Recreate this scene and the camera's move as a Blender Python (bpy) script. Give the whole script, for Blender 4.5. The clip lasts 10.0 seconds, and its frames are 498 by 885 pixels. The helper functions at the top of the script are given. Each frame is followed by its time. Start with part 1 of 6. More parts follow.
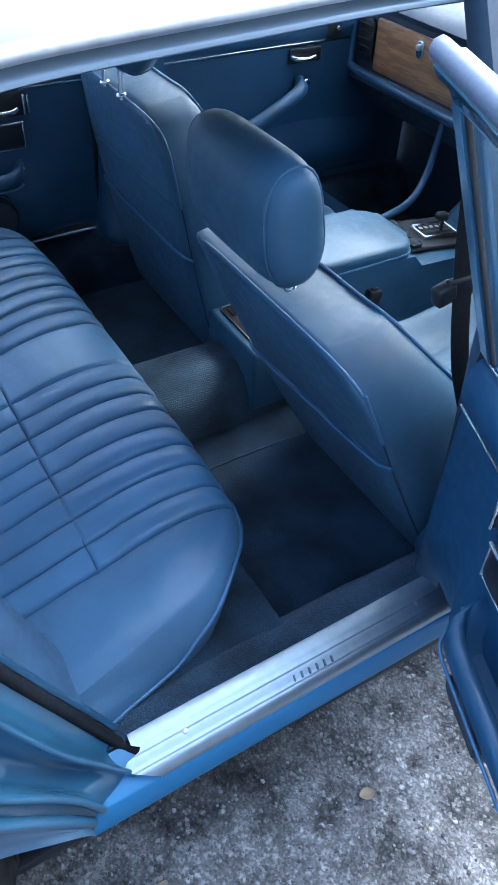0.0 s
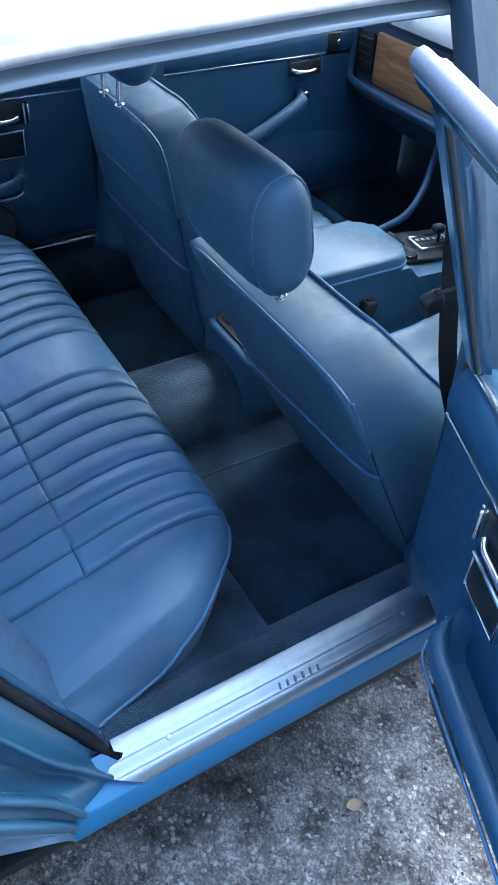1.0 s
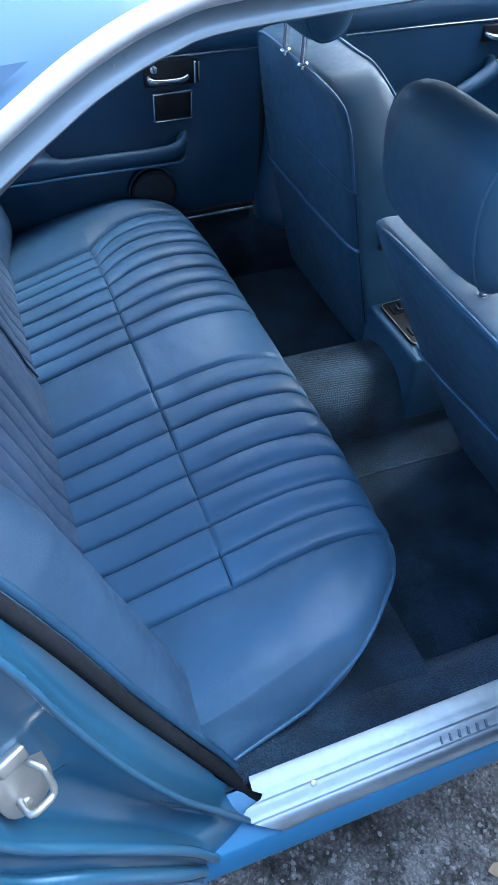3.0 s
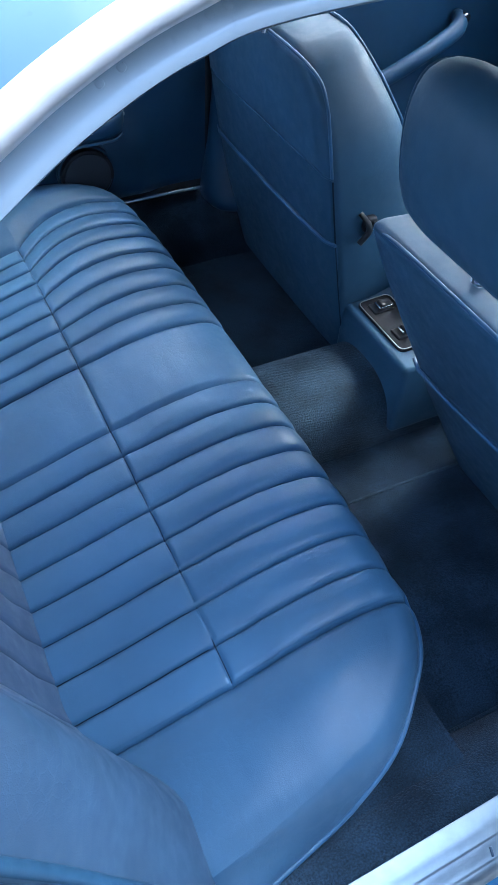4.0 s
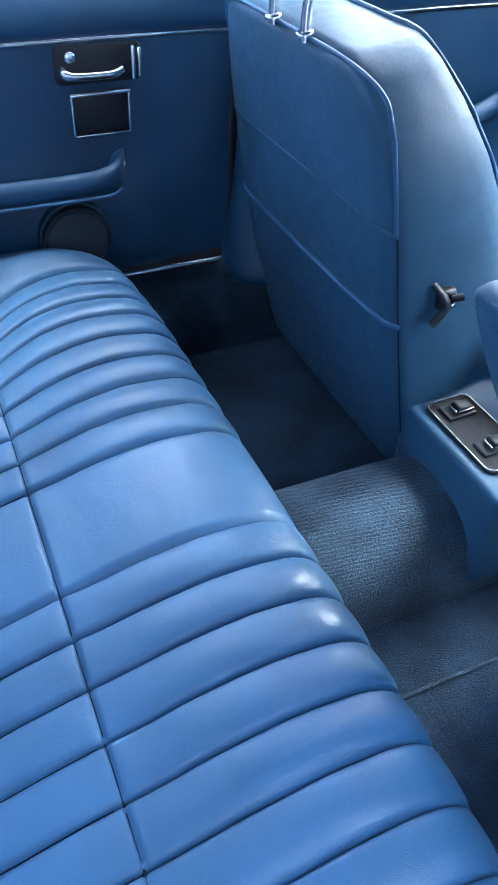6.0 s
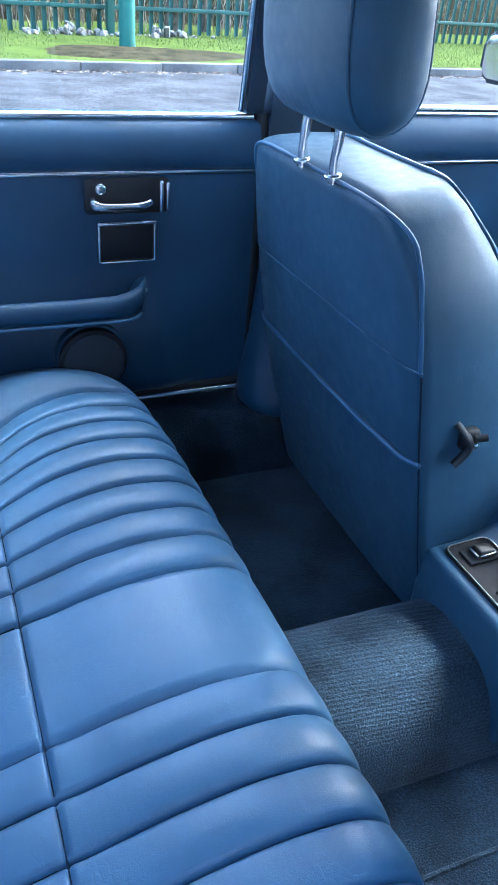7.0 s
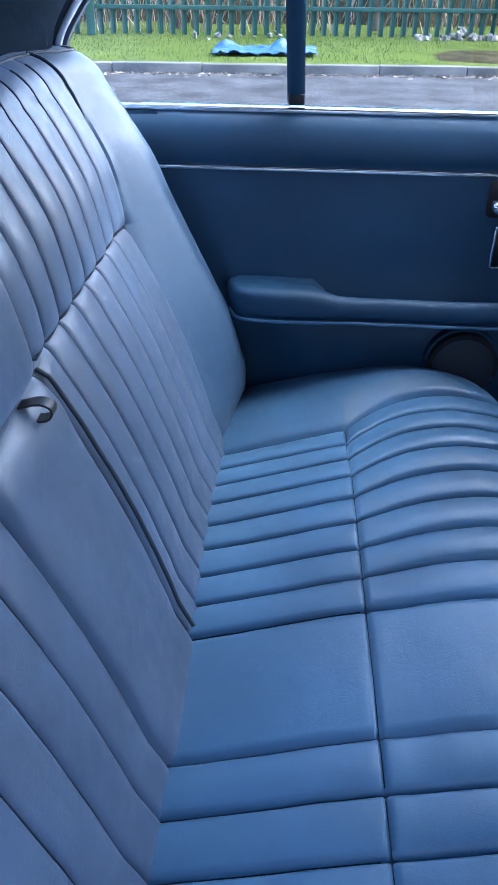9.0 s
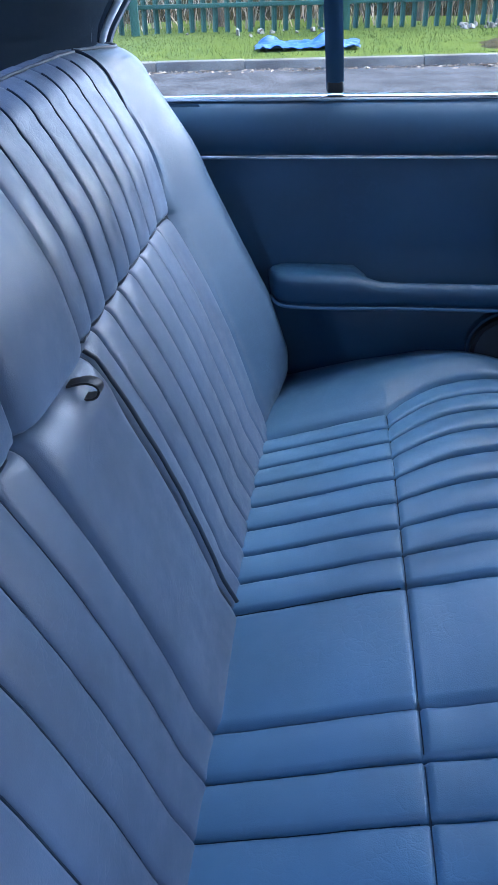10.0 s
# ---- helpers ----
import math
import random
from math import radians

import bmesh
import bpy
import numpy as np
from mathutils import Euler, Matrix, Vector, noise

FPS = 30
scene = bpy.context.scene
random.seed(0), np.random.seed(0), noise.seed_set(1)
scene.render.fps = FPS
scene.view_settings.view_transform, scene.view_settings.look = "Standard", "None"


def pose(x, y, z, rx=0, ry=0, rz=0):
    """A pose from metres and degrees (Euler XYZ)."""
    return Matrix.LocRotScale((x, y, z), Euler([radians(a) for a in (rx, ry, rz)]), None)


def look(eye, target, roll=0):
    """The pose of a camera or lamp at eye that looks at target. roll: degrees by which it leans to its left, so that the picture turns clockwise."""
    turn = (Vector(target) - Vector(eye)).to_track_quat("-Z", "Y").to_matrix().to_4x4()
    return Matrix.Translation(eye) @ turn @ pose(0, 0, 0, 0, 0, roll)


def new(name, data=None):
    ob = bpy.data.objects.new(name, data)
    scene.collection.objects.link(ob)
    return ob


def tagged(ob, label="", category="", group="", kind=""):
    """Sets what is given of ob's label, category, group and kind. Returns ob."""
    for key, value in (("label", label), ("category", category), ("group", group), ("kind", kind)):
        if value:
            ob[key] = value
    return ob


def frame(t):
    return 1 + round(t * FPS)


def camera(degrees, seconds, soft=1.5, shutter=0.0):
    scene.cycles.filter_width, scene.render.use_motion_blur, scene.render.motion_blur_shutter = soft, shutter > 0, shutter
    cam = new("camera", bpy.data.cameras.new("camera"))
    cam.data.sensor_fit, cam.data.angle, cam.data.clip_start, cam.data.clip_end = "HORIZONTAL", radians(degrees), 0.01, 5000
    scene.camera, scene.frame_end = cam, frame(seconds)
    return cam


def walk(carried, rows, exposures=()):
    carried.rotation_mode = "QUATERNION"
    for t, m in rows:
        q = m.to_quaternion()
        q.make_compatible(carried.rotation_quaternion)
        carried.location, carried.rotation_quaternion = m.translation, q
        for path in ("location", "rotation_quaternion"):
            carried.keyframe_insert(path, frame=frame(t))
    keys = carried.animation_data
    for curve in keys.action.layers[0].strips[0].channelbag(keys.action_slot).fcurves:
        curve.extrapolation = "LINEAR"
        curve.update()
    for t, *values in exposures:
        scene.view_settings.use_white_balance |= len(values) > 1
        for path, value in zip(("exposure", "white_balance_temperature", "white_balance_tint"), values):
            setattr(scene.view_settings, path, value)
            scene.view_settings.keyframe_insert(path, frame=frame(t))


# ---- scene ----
cam = camera(35.7, 10.0)
PATH = [
    (0, (-0.207, -0.495, 1.481), (0.573, 0.746, 0.121), 2.6),
    (0.5, (-0.186, -0.519, 1.476), (0.649, 0.693, 0.122), 3.8),
    (1, (-0.189, -0.514, 1.479), (0.591, 0.751, 0.14), 3.0),
    (1.5, (-0.199, -0.485, 1.464), (0.466, 0.85, 0.131), 2.0),
    (2, (-0.215, -0.462, 1.449), (0.358, 0.906, 0.107), 1.3),
    (2.5, (-0.218, -0.432, 1.433), (0.299, 0.937, 0.069), 0.9),
    (2.7, (-0.219, -0.411, 1.427), (0.293, 0.949, 0.052), 1.1),
    (3.8, (-0.207, -0.133, 1.369), (0.408, 1.098, -0.083), 2.7),
    (4, (-0.2, -0.094, 1.36), (0.454, 1.097, -0.107), 3.8),
    (4.5, (-0.146, -0.013, 1.322), (0.526, 1.144, -0.165), 6.1),
    (5, (-0.069, 0.069, 1.253), (0.483, 1.27, -0.249), 2.5),
    (5.5, (-0.046, 0.15, 1.151), (0.526, 1.4, -0.302), 1.8),
    (6.8, (-0.028, 0.243, 1.114), (0.684, 1.777, 0.046), 4.3),
    (7, (-0.033, 0.248, 1.107), (0.665, 1.798, 0.053), 4.7),
    (7.5, (-0.058, 0.246, 1.095), (0.45, 1.844, 0.004), 5.2),
    (8, (-0.064, 0.252, 1.09), (0.269, 1.891, -0.006), 4.5),
    (8.5, (-0.082, 0.257, 1.082), (0.04, 1.94, 0.008), 2.6),
    (9, (-0.103, 0.262, 1.094), (-0.173, 1.946, 0.018), 1.1),
    (9.5, (-0.103, 0.254, 1.095), (-0.312, 1.924, 0.016), -0.8),
    (10, (-0.095, 0.235, 1.089), (-0.285, 1.907, 0.007), -1.6),
]
walk(cam, [(t, look(eye, target, roll)) for t, eye, target, roll in PATH], [(0.0, 3.10, 5500, 2), (2.5, 3.08, 5450, 2), (4.0, 3.26, 5500, 1), (4.5, 3.60, 5650, 0), (5.5, 4.00, 5550, 4), (7.0, 3.76, 5300, 2), (7.5, 3.76, 5300, 4), (8.5, 3.44, 5400, 8), (9.5, 3.18, 5550, 8), (10.0, 3.14, 5550, 8)])

# ---- world and light ----
world = bpy.data.worlds.new("overcast_sky")
scene.world = world
world.use_nodes = True
wn = world.node_tree.nodes
wn.clear()
sky = wn.new("ShaderNodeTexSky")
sky.sky_type = 'NISHITA'
sky.sun_disc = False
sky.sun_elevation = radians(47)
sky.sun_rotation = radians(66)
sky.air_density = 0.8
sky.dust_density = 3.0
bg = wn.new("ShaderNodeBackground")
bg.inputs["Strength"].default_value = 0.15
wo = wn.new("ShaderNodeOutputWorld")
world.node_tree.links.new(sky.outputs[0], bg.inputs[0])
world.node_tree.links.new(bg.outputs[0], wo.inputs[0])
sun = new("sun", bpy.data.lights.new("sun", 'SUN'))
sun.data.energy = 0.6
sun.data.angle = radians(95)
sun.data.color = (1.0, 0.98, 0.95)
sun.matrix_world = look((4.0, 2.0, 4.95), (0, 0.3, 0.4))


# ---- materials ----
def nodes_of(name):
    m = bpy.data.materials.new(name)
    m.use_nodes = True
    nt = m.node_tree
    return m, nt, nt.nodes["Principled BSDF"]


def lk(nt, a, b):
    nt.links.new(a, b)


def tex(nt, kind, scale, detail=2.0, obj=True, stretch=None):
    co = nt.nodes.new("ShaderNodeTexCoord")
    src = co.outputs["Object"]
    if stretch:
        mp = nt.nodes.new("ShaderNodeMapping")
        mp.inputs["Scale"].default_value = stretch
        lk(nt, src, mp.inputs[0])
        src = mp.outputs[0]
    n = nt.nodes.new("ShaderNodeTex" + kind)
    n.inputs["Scale"].default_value = scale
    if kind == "Noise":
        n.inputs["Detail"].default_value = detail
    lk(nt, src, n.inputs["Vector"])
    return n


def ramp(nt, fac, stops):
    r = nt.nodes.new("ShaderNodeValToRGB")
    els = r.color_ramp.elements
    while len(els) < len(stops):
        els.new(0.5)
    for e, (p, c) in zip(els, stops):
        e.position = p
        e.color = (*c, 1) if len(c) == 3 else c
    lk(nt, fac, r.inputs[0])
    return r


def mixc(nt, fac, a, b, mode='MIX'):
    m = nt.nodes.new("ShaderNodeMix")
    m.data_type = 'RGBA'
    m.blend_type = mode
    if isinstance(fac, float):
        m.inputs[0].default_value = fac
    else:
        lk(nt, fac, m.inputs[0])
    for i, v in ((6, a), (7, b)):
        if isinstance(v, tuple):
            m.inputs[i].default_value = (*v, 1)
        else:
            lk(nt, v, m.inputs[i])
    return m.outputs[2]


def bumps(nt, bsdf, layers):
    """layers: (height socket, strength, distance), chained."""
    last = None
    for h, s, d in layers:
        b = nt.nodes.new("ShaderNodeBump")
        b.inputs["Strength"].default_value = s
        b.inputs["Distance"].default_value = d
        lk(nt, h, b.inputs["Height"])
        if last:
            lk(nt, last, b.inputs["Normal"])
        last = b.outputs[0]
    lk(nt, last, bsdf.inputs["Normal"])


def leather(name, base, rough=0.42, grain=900, wrinkle=0.35, sheen=0.0, spec=0.5):
    m, nt, p = nodes_of(name)
    big = tex(nt, "Noise", 6, 4)
    fine = tex(nt, "Noise", 55, 3)
    c1 = tuple(c * 0.82 for c in base)
    c2 = tuple(min(1, c * 1.14) for c in base)
    col = ramp(nt, big.outputs[0], [(0.3, c1), (0.7, c2)])
    scuff = ramp(nt, fine.outputs[0], [(0.62, (0, 0, 0)), (0.8, (1, 1, 1))])
    f = nt.nodes.new("ShaderNodeMath")
    f.operation = 'MULTIPLY'
    f.inputs[1].default_value = 0.10
    lk(nt, scuff.outputs[0], f.inputs[0])
    out = mixc(nt, f.outputs[0], col.outputs[0], tuple(min(1, c * 1.9 + 0.02) for c in base))
    rr = ramp(nt, fine.outputs[0], [(0.3, (rough - 0.07,) * 3), (0.75, (rough + 0.1,) * 3)])
    lk(nt, rr.outputs[0], p.inputs["Roughness"])
    p.inputs["Specular IOR Level"].default_value = spec
    peb = tex(nt, "Voronoi", grain)
    wr = tex(nt, "Noise", 14, 5, stretch=(2.2, 0.6, 1))
    crk = tex(nt, "Voronoi", 75)
    crk.feature = 'DISTANCE_TO_EDGE'
    warp = mixc(nt, 0.035, crk.inputs["Vector"].links[0].from_socket, tex(nt, "Noise", 30, 4).outputs["Color"], 'ADD')
    lk(nt, warp, crk.inputs["Vector"])
    cr = ramp(nt, crk.outputs["Distance"], [(0.0, (0, 0, 0)), (0.09, (1, 1, 1))])
    worn = tex(nt, "Noise", 8, 2)
    wm = ramp(nt, worn.outputs[0], [(0.50, (0, 0, 0)), (0.66, (1, 1, 1))])
    crm = mixc(nt, wm.outputs[0], (1.0, 1.0, 1.0), cr.outputs[0])
    line = ramp(nt, crk.outputs["Distance"], [(0.0, (0.10,) * 3), (0.04, (0, 0, 0))])
    lm = mixc(nt, 1.0, line.outputs[0], wm.outputs[0], 'MULTIPLY')
    lk(nt, mixc(nt, lm, out, tuple(min(1, c * 1.8 + 0.03) for c in base)), p.inputs["Base Color"])
    p.inputs["Sheen Weight"].default_value = sheen
    p.inputs["Sheen Roughness"].default_value = 0.45
    p.inputs["Sheen Tint"].default_value = (0.85, 0.82, 0.95, 1)
    # wandering creases, here and there
    vein = tex(nt, "Noise", 7.5, 3, stretch=(1.0, 1.6, 1.3))
    vein.inputs["Distortion"].default_value = 0.6
    vl = ramp(nt, vein.outputs[0], [(0.0, (0, 0, 0)), (0.488, (0, 0, 0)), (0.5, (1, 1, 1)), (0.512, (0, 0, 0))])
    where = ramp(nt, tex(nt, "Noise", 3.3, 2).outputs[0], [(0.47, (0, 0, 0)), (0.60, (1, 1, 1))])
    crease = mixc(nt, 1.0, vl.outputs[0], where.outputs[0], 'MULTIPLY')
    bumps(nt, p, [(wr.outputs[0], wrinkle, 0.006), (crease, -0.5 * min(1.0, wrinkle * 3), 0.0016), (crm, wrinkle * 0.6, 0.0014), (peb.outputs[0], 0.16, 0.0007)])
    return m


def carpet(name, base, ribs=False):
    m, nt, p = nodes_of(name)
    big = tex(nt, "Noise", 9, 5)
    fib = tex(nt, "Noise", 420, 3)
    col = ramp(nt, big.outputs[0], [(0.36, tuple(c * 0.55 for c in base)), (0.64, tuple(c * 1.4 for c in base))])
    col2 = ramp(nt, fib.outputs[0], [(0.3, (0.45,) * 3), (0.7, (1.35, 1.35, 1.35))])
    lk(nt, mixc(nt, 1.0, col.outputs[0], col2.outputs[0], 'MULTIPLY'), p.inputs["Base Color"])
    p.inputs["Roughness"].default_value = 0.95
    p.inputs["Specular IOR Level"].default_value = 0.15
    p.inputs["Sheen Weight"].default_value = 0.2
    p.inputs["Sheen Roughness"].default_value = 0.4
    p.inputs["Sheen Tint"].default_value = (0.6, 0.68, 0.8, 1)
    layers = [(fib.outputs[0], 0.9, 0.003)]
    if ribs:
        w = tex(nt, "Wave", 88, stretch=(0.12, 1, 1))
        w.bands_direction = 'DIAGONAL'
        w.inputs["Distortion"].default_value = 2.6
        w.inputs["Detail"].default_value = 3.0
        w.inputs["Detail Scale"].default_value = 6.0
        layers.append((w.outputs[1], 0.34, 0.0022))
    bumps(nt, p, layers)
    return m


def paint(name, base, metal=0.35, rough=0.28, coat=1.0):
    m, nt, p = nodes_of(name)
    big = tex(nt, "Noise", 3.5, 4)
    spec = tex(nt, "Noise", 130, 2)
    col = ramp(nt, big.outputs[0], [(0.3, tuple(c * 0.88 for c in base)), (0.7, tuple(c * 1.08 for c in base))])
    dirt = ramp(nt, spec.outputs[0], [(0.66, (0, 0, 0)), (0.78, (0.25,) * 3)])
    lk(nt, mixc(nt, dirt.outputs[0], col.outputs[0], tuple(c * 0.6 for c in base)), p.inputs["Base Color"])
    p.inputs["Metallic"].default_value = metal
    rr = ramp(nt, big.outputs[0], [(0.3, (rough,) * 3), (0.7, (rough + 0.12,) * 3)])
    lk(nt, rr.outputs[0], p.inputs["Roughness"])
    p.inputs["Coat Weight"].default_value = coat
    p.inputs["Coat Roughness"].default_value = 0.08
    bumps(nt, p, [(big.outputs[0], 0.05, 0.01)])
    return m


def metal(name, base, rough=0.12, brushed=False):
    m, nt, p = nodes_of(name)
    p.inputs["Metallic"].default_value = 1.0
    n = tex(nt, "Noise", 60, 3)
    col = ramp(nt, n.outputs[0], [(0.3, tuple(c * 0.85 for c in base)), (0.7, base)])
    lk(nt, col.outputs[0], p.inputs["Base Color"])
    rr = ramp(nt, n.outputs[0], [(0.3, (rough,) * 3), (0.75, (rough + 0.1,) * 3)])
    lk(nt, rr.outputs[0], p.inputs["Roughness"])
    if brushed:
        w = tex(nt, "Noise", 30, 3, stretch=(0.3, 30, 30))
        bumps(nt, p, [(w.outputs[0], 0.12, 0.001)])
    return m


def plain(name, base, rough=0.5, spec=0.5, bump=0.1, scale=150.0, sheen=0.0):
    m, nt, p = nodes_of(name)
    n = tex(nt, "Noise", scale, 4)
    big = tex(nt, "Noise", 4, 3)
    col = ramp(nt, big.outputs[0], [(0.3, tuple(c * 0.8 for c in base)), (0.7, tuple(min(1, c * 1.2) for c in base))])
    lk(nt, col.outputs[0], p.inputs["Base Color"])
    rr = ramp(nt, n.outputs[0], [(0.3, (max(0.02, rough - 0.06),) * 3), (0.7, (min(1, rough + 0.08),) * 3)])
    lk(nt, rr.outputs[0], p.inputs["Roughness"])
    p.inputs["Specular IOR Level"].default_value = spec
    bumps(nt, p, [(n.outputs[0], bump, 0.001)])
    return m


def glass_mat(name, tint=(0.93, 0.97, 0.98)):
    m, nt, p = nodes_of(name)
    p.inputs["Base Color"].default_value = (*tint, 1)
    p.inputs["Roughness"].default_value = 0.0
    p.inputs["IOR"].default_value = 1.45
    p.inputs["Transmission Weight"].default_value = 1.0
    return m


def wood_mat(name):
    m, nt, p = nodes_of(name)
    n = tex(nt, "Noise", 5, 6, stretch=(1, 1.2, 7))
    w = tex(nt, "Wave", 16, stretch=(1, 0.5, 5))
    w.inputs["Distortion"].default_value = 9
    w.inputs["Detail"].default_value = 4
    a = ramp(nt, n.outputs[0], [(0.3, (0.22, 0.105, 0.045)), (0.7, (0.37, 0.190, 0.090))])
    b = ramp(nt, w.outputs[0], [(0.2, (0.68,) * 3), (0.8, (1.06,) * 3)])
    lk(nt, mixc(nt, 1.0, a.outputs[0], b.outputs[0], 'MULTIPLY'), p.inputs["Base Color"])
    p.inputs["Roughness"].default_value = 0.32
    p.inputs["Coat Weight"].default_value = 0.4
    bumps(nt, p, [(n.outputs[0], 0.05, 0.001)])
    return m


def asphalt_mat(name):
    """Worn asphalt: stones of several sizes in dark binder, pale dusty crust in patches, damp hollows."""
    m, nt, p = nodes_of(name)
    vor = tex(nt, "Voronoi", 105)
    small = tex(nt, "Voronoi", 260)
    big = tex(nt, "Noise", 3.1, 6)
    mid = tex(nt, "Noise", 13, 10)
    fine = tex(nt, "Noise", 240, 4)
    stones = nt.nodes.new("ShaderNodeSeparateColor")
    lk(nt, vor.outputs["Color"], stones.inputs[0])
    grit = nt.nodes.new("ShaderNodeSeparateColor")
    lk(nt, small.outputs["Color"], grit.inputs[0])
    sc = ramp(nt, stones.outputs[0], [(0.0, (0.042, 0.040, 0.039)), (0.45, (0.072, 0.069, 0.067)), (0.72, (0.135, 0.131, 0.128)), (0.9, (0.24, 0.237, 0.23)), (1.0, (0.42, 0.415, 0.40))])
    gc = ramp(nt, grit.outputs[1], [(0.0, (0.58,) * 3), (0.6, (0.97,) * 3), (1.0, (1.5,) * 3)])
    gap = ramp(nt, vor.outputs["Distance"], [(0.25, (1, 1, 1)), (0.65, (0.42,) * 3)])
    col = mixc(nt, 1.0, mixc(nt, 1.0, sc.outputs[0], gc.outputs[0], 'MULTIPLY'), gap.outputs[0], 'MULTIPLY')
    dust = ramp(nt, mid.outputs[0], [(0.38, (0.10,) * 3), (0.53, (0.45,) * 3), (0.68, (0.80,) * 3)])
    crust = mixc(nt, 1.0, (0.255, 0.250, 0.248), gc.outputs[0], 'MULTIPLY')
    col = mixc(nt, dust.outputs[0], col, crust)
    damp = ramp(nt, big.outputs[0], [(0.36, (0.55,) * 3), (0.48, (1.0,) * 3), (0.66, (1.45,) * 3)])
    lk(nt, mixc(nt, 1.0, col, damp.outputs[0], 'MULTIPLY'), p.inputs["Base Color"])
    rr = ramp(nt, big.outputs[0], [(0.40, (0.42,) * 3), (0.52, (0.88,) * 3)])
    lk(nt, rr.outputs[0], p.inputs["Roughness"])
    p.inputs["Specular IOR Level"].default_value = 0.25
    bumps(nt, p, [(vor.outputs["Distance"], -0.7, 0.006), (fine.outputs[0], 0.35, 0.003), (mid.outputs[0], 0.7, 0.014)])
    return m


def ground_mix(name, a, b, scale, rough=0.95, spec=0.25):
    m, nt, p = nodes_of(name)
    n1 = tex(nt, "Noise", scale, 6)
    n2 = tex(nt, "Noise", scale * 22, 3)
    c1 = ramp(nt, n1.outputs[0], [(0.32, a), (0.68, b)])
    c2 = ramp(nt, n2.outputs[0], [(0.3, (0.55,) * 3), (0.7, (1.3,) * 3)])
    lk(nt, mixc(nt, 1.0, c1.outputs[0], c2.outputs[0], 'MULTIPLY'), p.inputs["Base Color"])
    p.inputs["Roughness"].default_value = rough
    p.inputs["Specular IOR Level"].default_value = spec
    bumps(nt, p, [(n2.outputs[0], 0.6, 0.02)])
    return m


def varied(name, a, b, rough=0.8):
    m, nt, p = nodes_of(name)
    g = nt.nodes.new("ShaderNodeNewGeometry")
    c = ramp(nt, g.outputs["Random Per Island"], [(0.0, a), (1.0, b)])
    lk(nt, c.outputs[0], p.inputs["Base Color"])
    p.inputs["Roughness"].default_value = rough
    n = tex(nt, "Noise", 200, 3)
    bumps(nt, p, [(n.outputs[0], 0.3, 0.002)])
    return m


LEATHER = leather("blue_leather", (0.053, 0.133, 0.242), rough=0.46, wrinkle=0.17, sheen=0.03, spec=0.65)
# greyer than LEATHER; the sky's grey sheen is mixed into this base
LEATHER_BACK = leather("sheen_grey_leather", (0.064, 0.103, 0.180), rough=0.45, wrinkle=0.22, sheen=0.03, spec=0.65)
# cushion leather darkened by a sixth, as shade on the two ends
LEATHER_SHADED = leather("shaded_cushion_end", (0.043, 0.110, 0.204), rough=0.48, wrinkle=0.17, sheen=0.03, spec=0.6)
# both backrest ends, darker and bluer than the panels between them
DARKER_SIDE = leather("darker_blue_side", (0.034, 0.074, 0.142), rough=0.46, wrinkle=0.16, sheen=0.02, spec=0.55)
LEATHER_FRONT = leather("blue_leather_front", (0.036, 0.090, 0.153), rough=0.52, wrinkle=0.09, sheen=0.02, spec=0.4)
VINYL = leather("blue_door_vinyl", (0.0155, 0.056, 0.117), rough=0.48, grain=1400, wrinkle=0.08)
VINYL_DARK = leather("dark_trim_vinyl", (0.017, 0.033, 0.060), rough=0.6, grain=1400, wrinkle=0.1)
PIPING = leather("piping_leather", (0.046, 0.118, 0.225), rough=0.40, wrinkle=0.05)
CARPET = carpet("blue_carpet", (0.023, 0.043, 0.070))
CARPET_RIB = carpet("ribbed_carpet", (0.043, 0.070, 0.099), ribs=True)
LINER = leather("headlining_vinyl", (0.034, 0.058, 0.092), rough=0.55, grain=1400, wrinkle=0.25)
# near-black, for real seams and for shade drawn in creases and gaps
SEAM = plain("seam_and_shade_line", (0.013, 0.027, 0.050), 0.7, 0.2)
PAINT = paint("blue_metallic_paint", (0.064, 0.122, 0.202), metal=0.25, rough=0.42, coat=0.45)
# body paint again, paled to carry the sky's reflection along the rail
PAINT_RAIL_LIT = paint("sky_lit_rail_paint", (0.25, 0.325, 0.40), metal=0.30, rough=0.36, coat=1.0)
# body paint again, darkened to put shade into jambs and door edges
PAINT_SHADED = paint("shaded_blue_paint", (0.028, 0.104, 0.195), metal=0.40, rough=0.36)
# same body paint with sky light coloured in, for the outer sill
PAINT_SILL_LIT = paint("sky_lit_sill_paint", (0.022, 0.150, 0.330), metal=0.10, rough=0.5, coat=0.1)
CHROME = metal("chrome", (0.85, 0.87, 0.90), 0.13)
ALLOY = metal("tread_alloy", (0.28, 0.35, 0.42), 0.42)
BRIGHT = metal("bright_gutter", (0.92, 0.93, 0.95), 0.38)
PALE_TRIM = plain("lavender_grey_trim", (0.072, 0.084, 0.116), 0.5, 0.4, 0.2, 200)
GREY_TRIM = plain("grey_edge_trim", (0.060, 0.062, 0.075), 0.7, 0.3, 0.6, 300)
STEEL = metal("zinc_steel", (0.50, 0.51, 0.50), 0.42)
RUBBER = plain("black_rubber", (0.010, 0.013, 0.018), 0.5, 0.5, 0.2)
SEAL = plain("matt_rubber", (0.007, 0.009, 0.013), 0.75, 0.2, 0.2)
PLASTIC = plain("black_plastic", (0.014, 0.016, 0.021), 0.45, 0.35, 0.04)
SATIN = plain("satin_black", (0.020, 0.022, 0.026), 0.62, 0.25, 0.05)
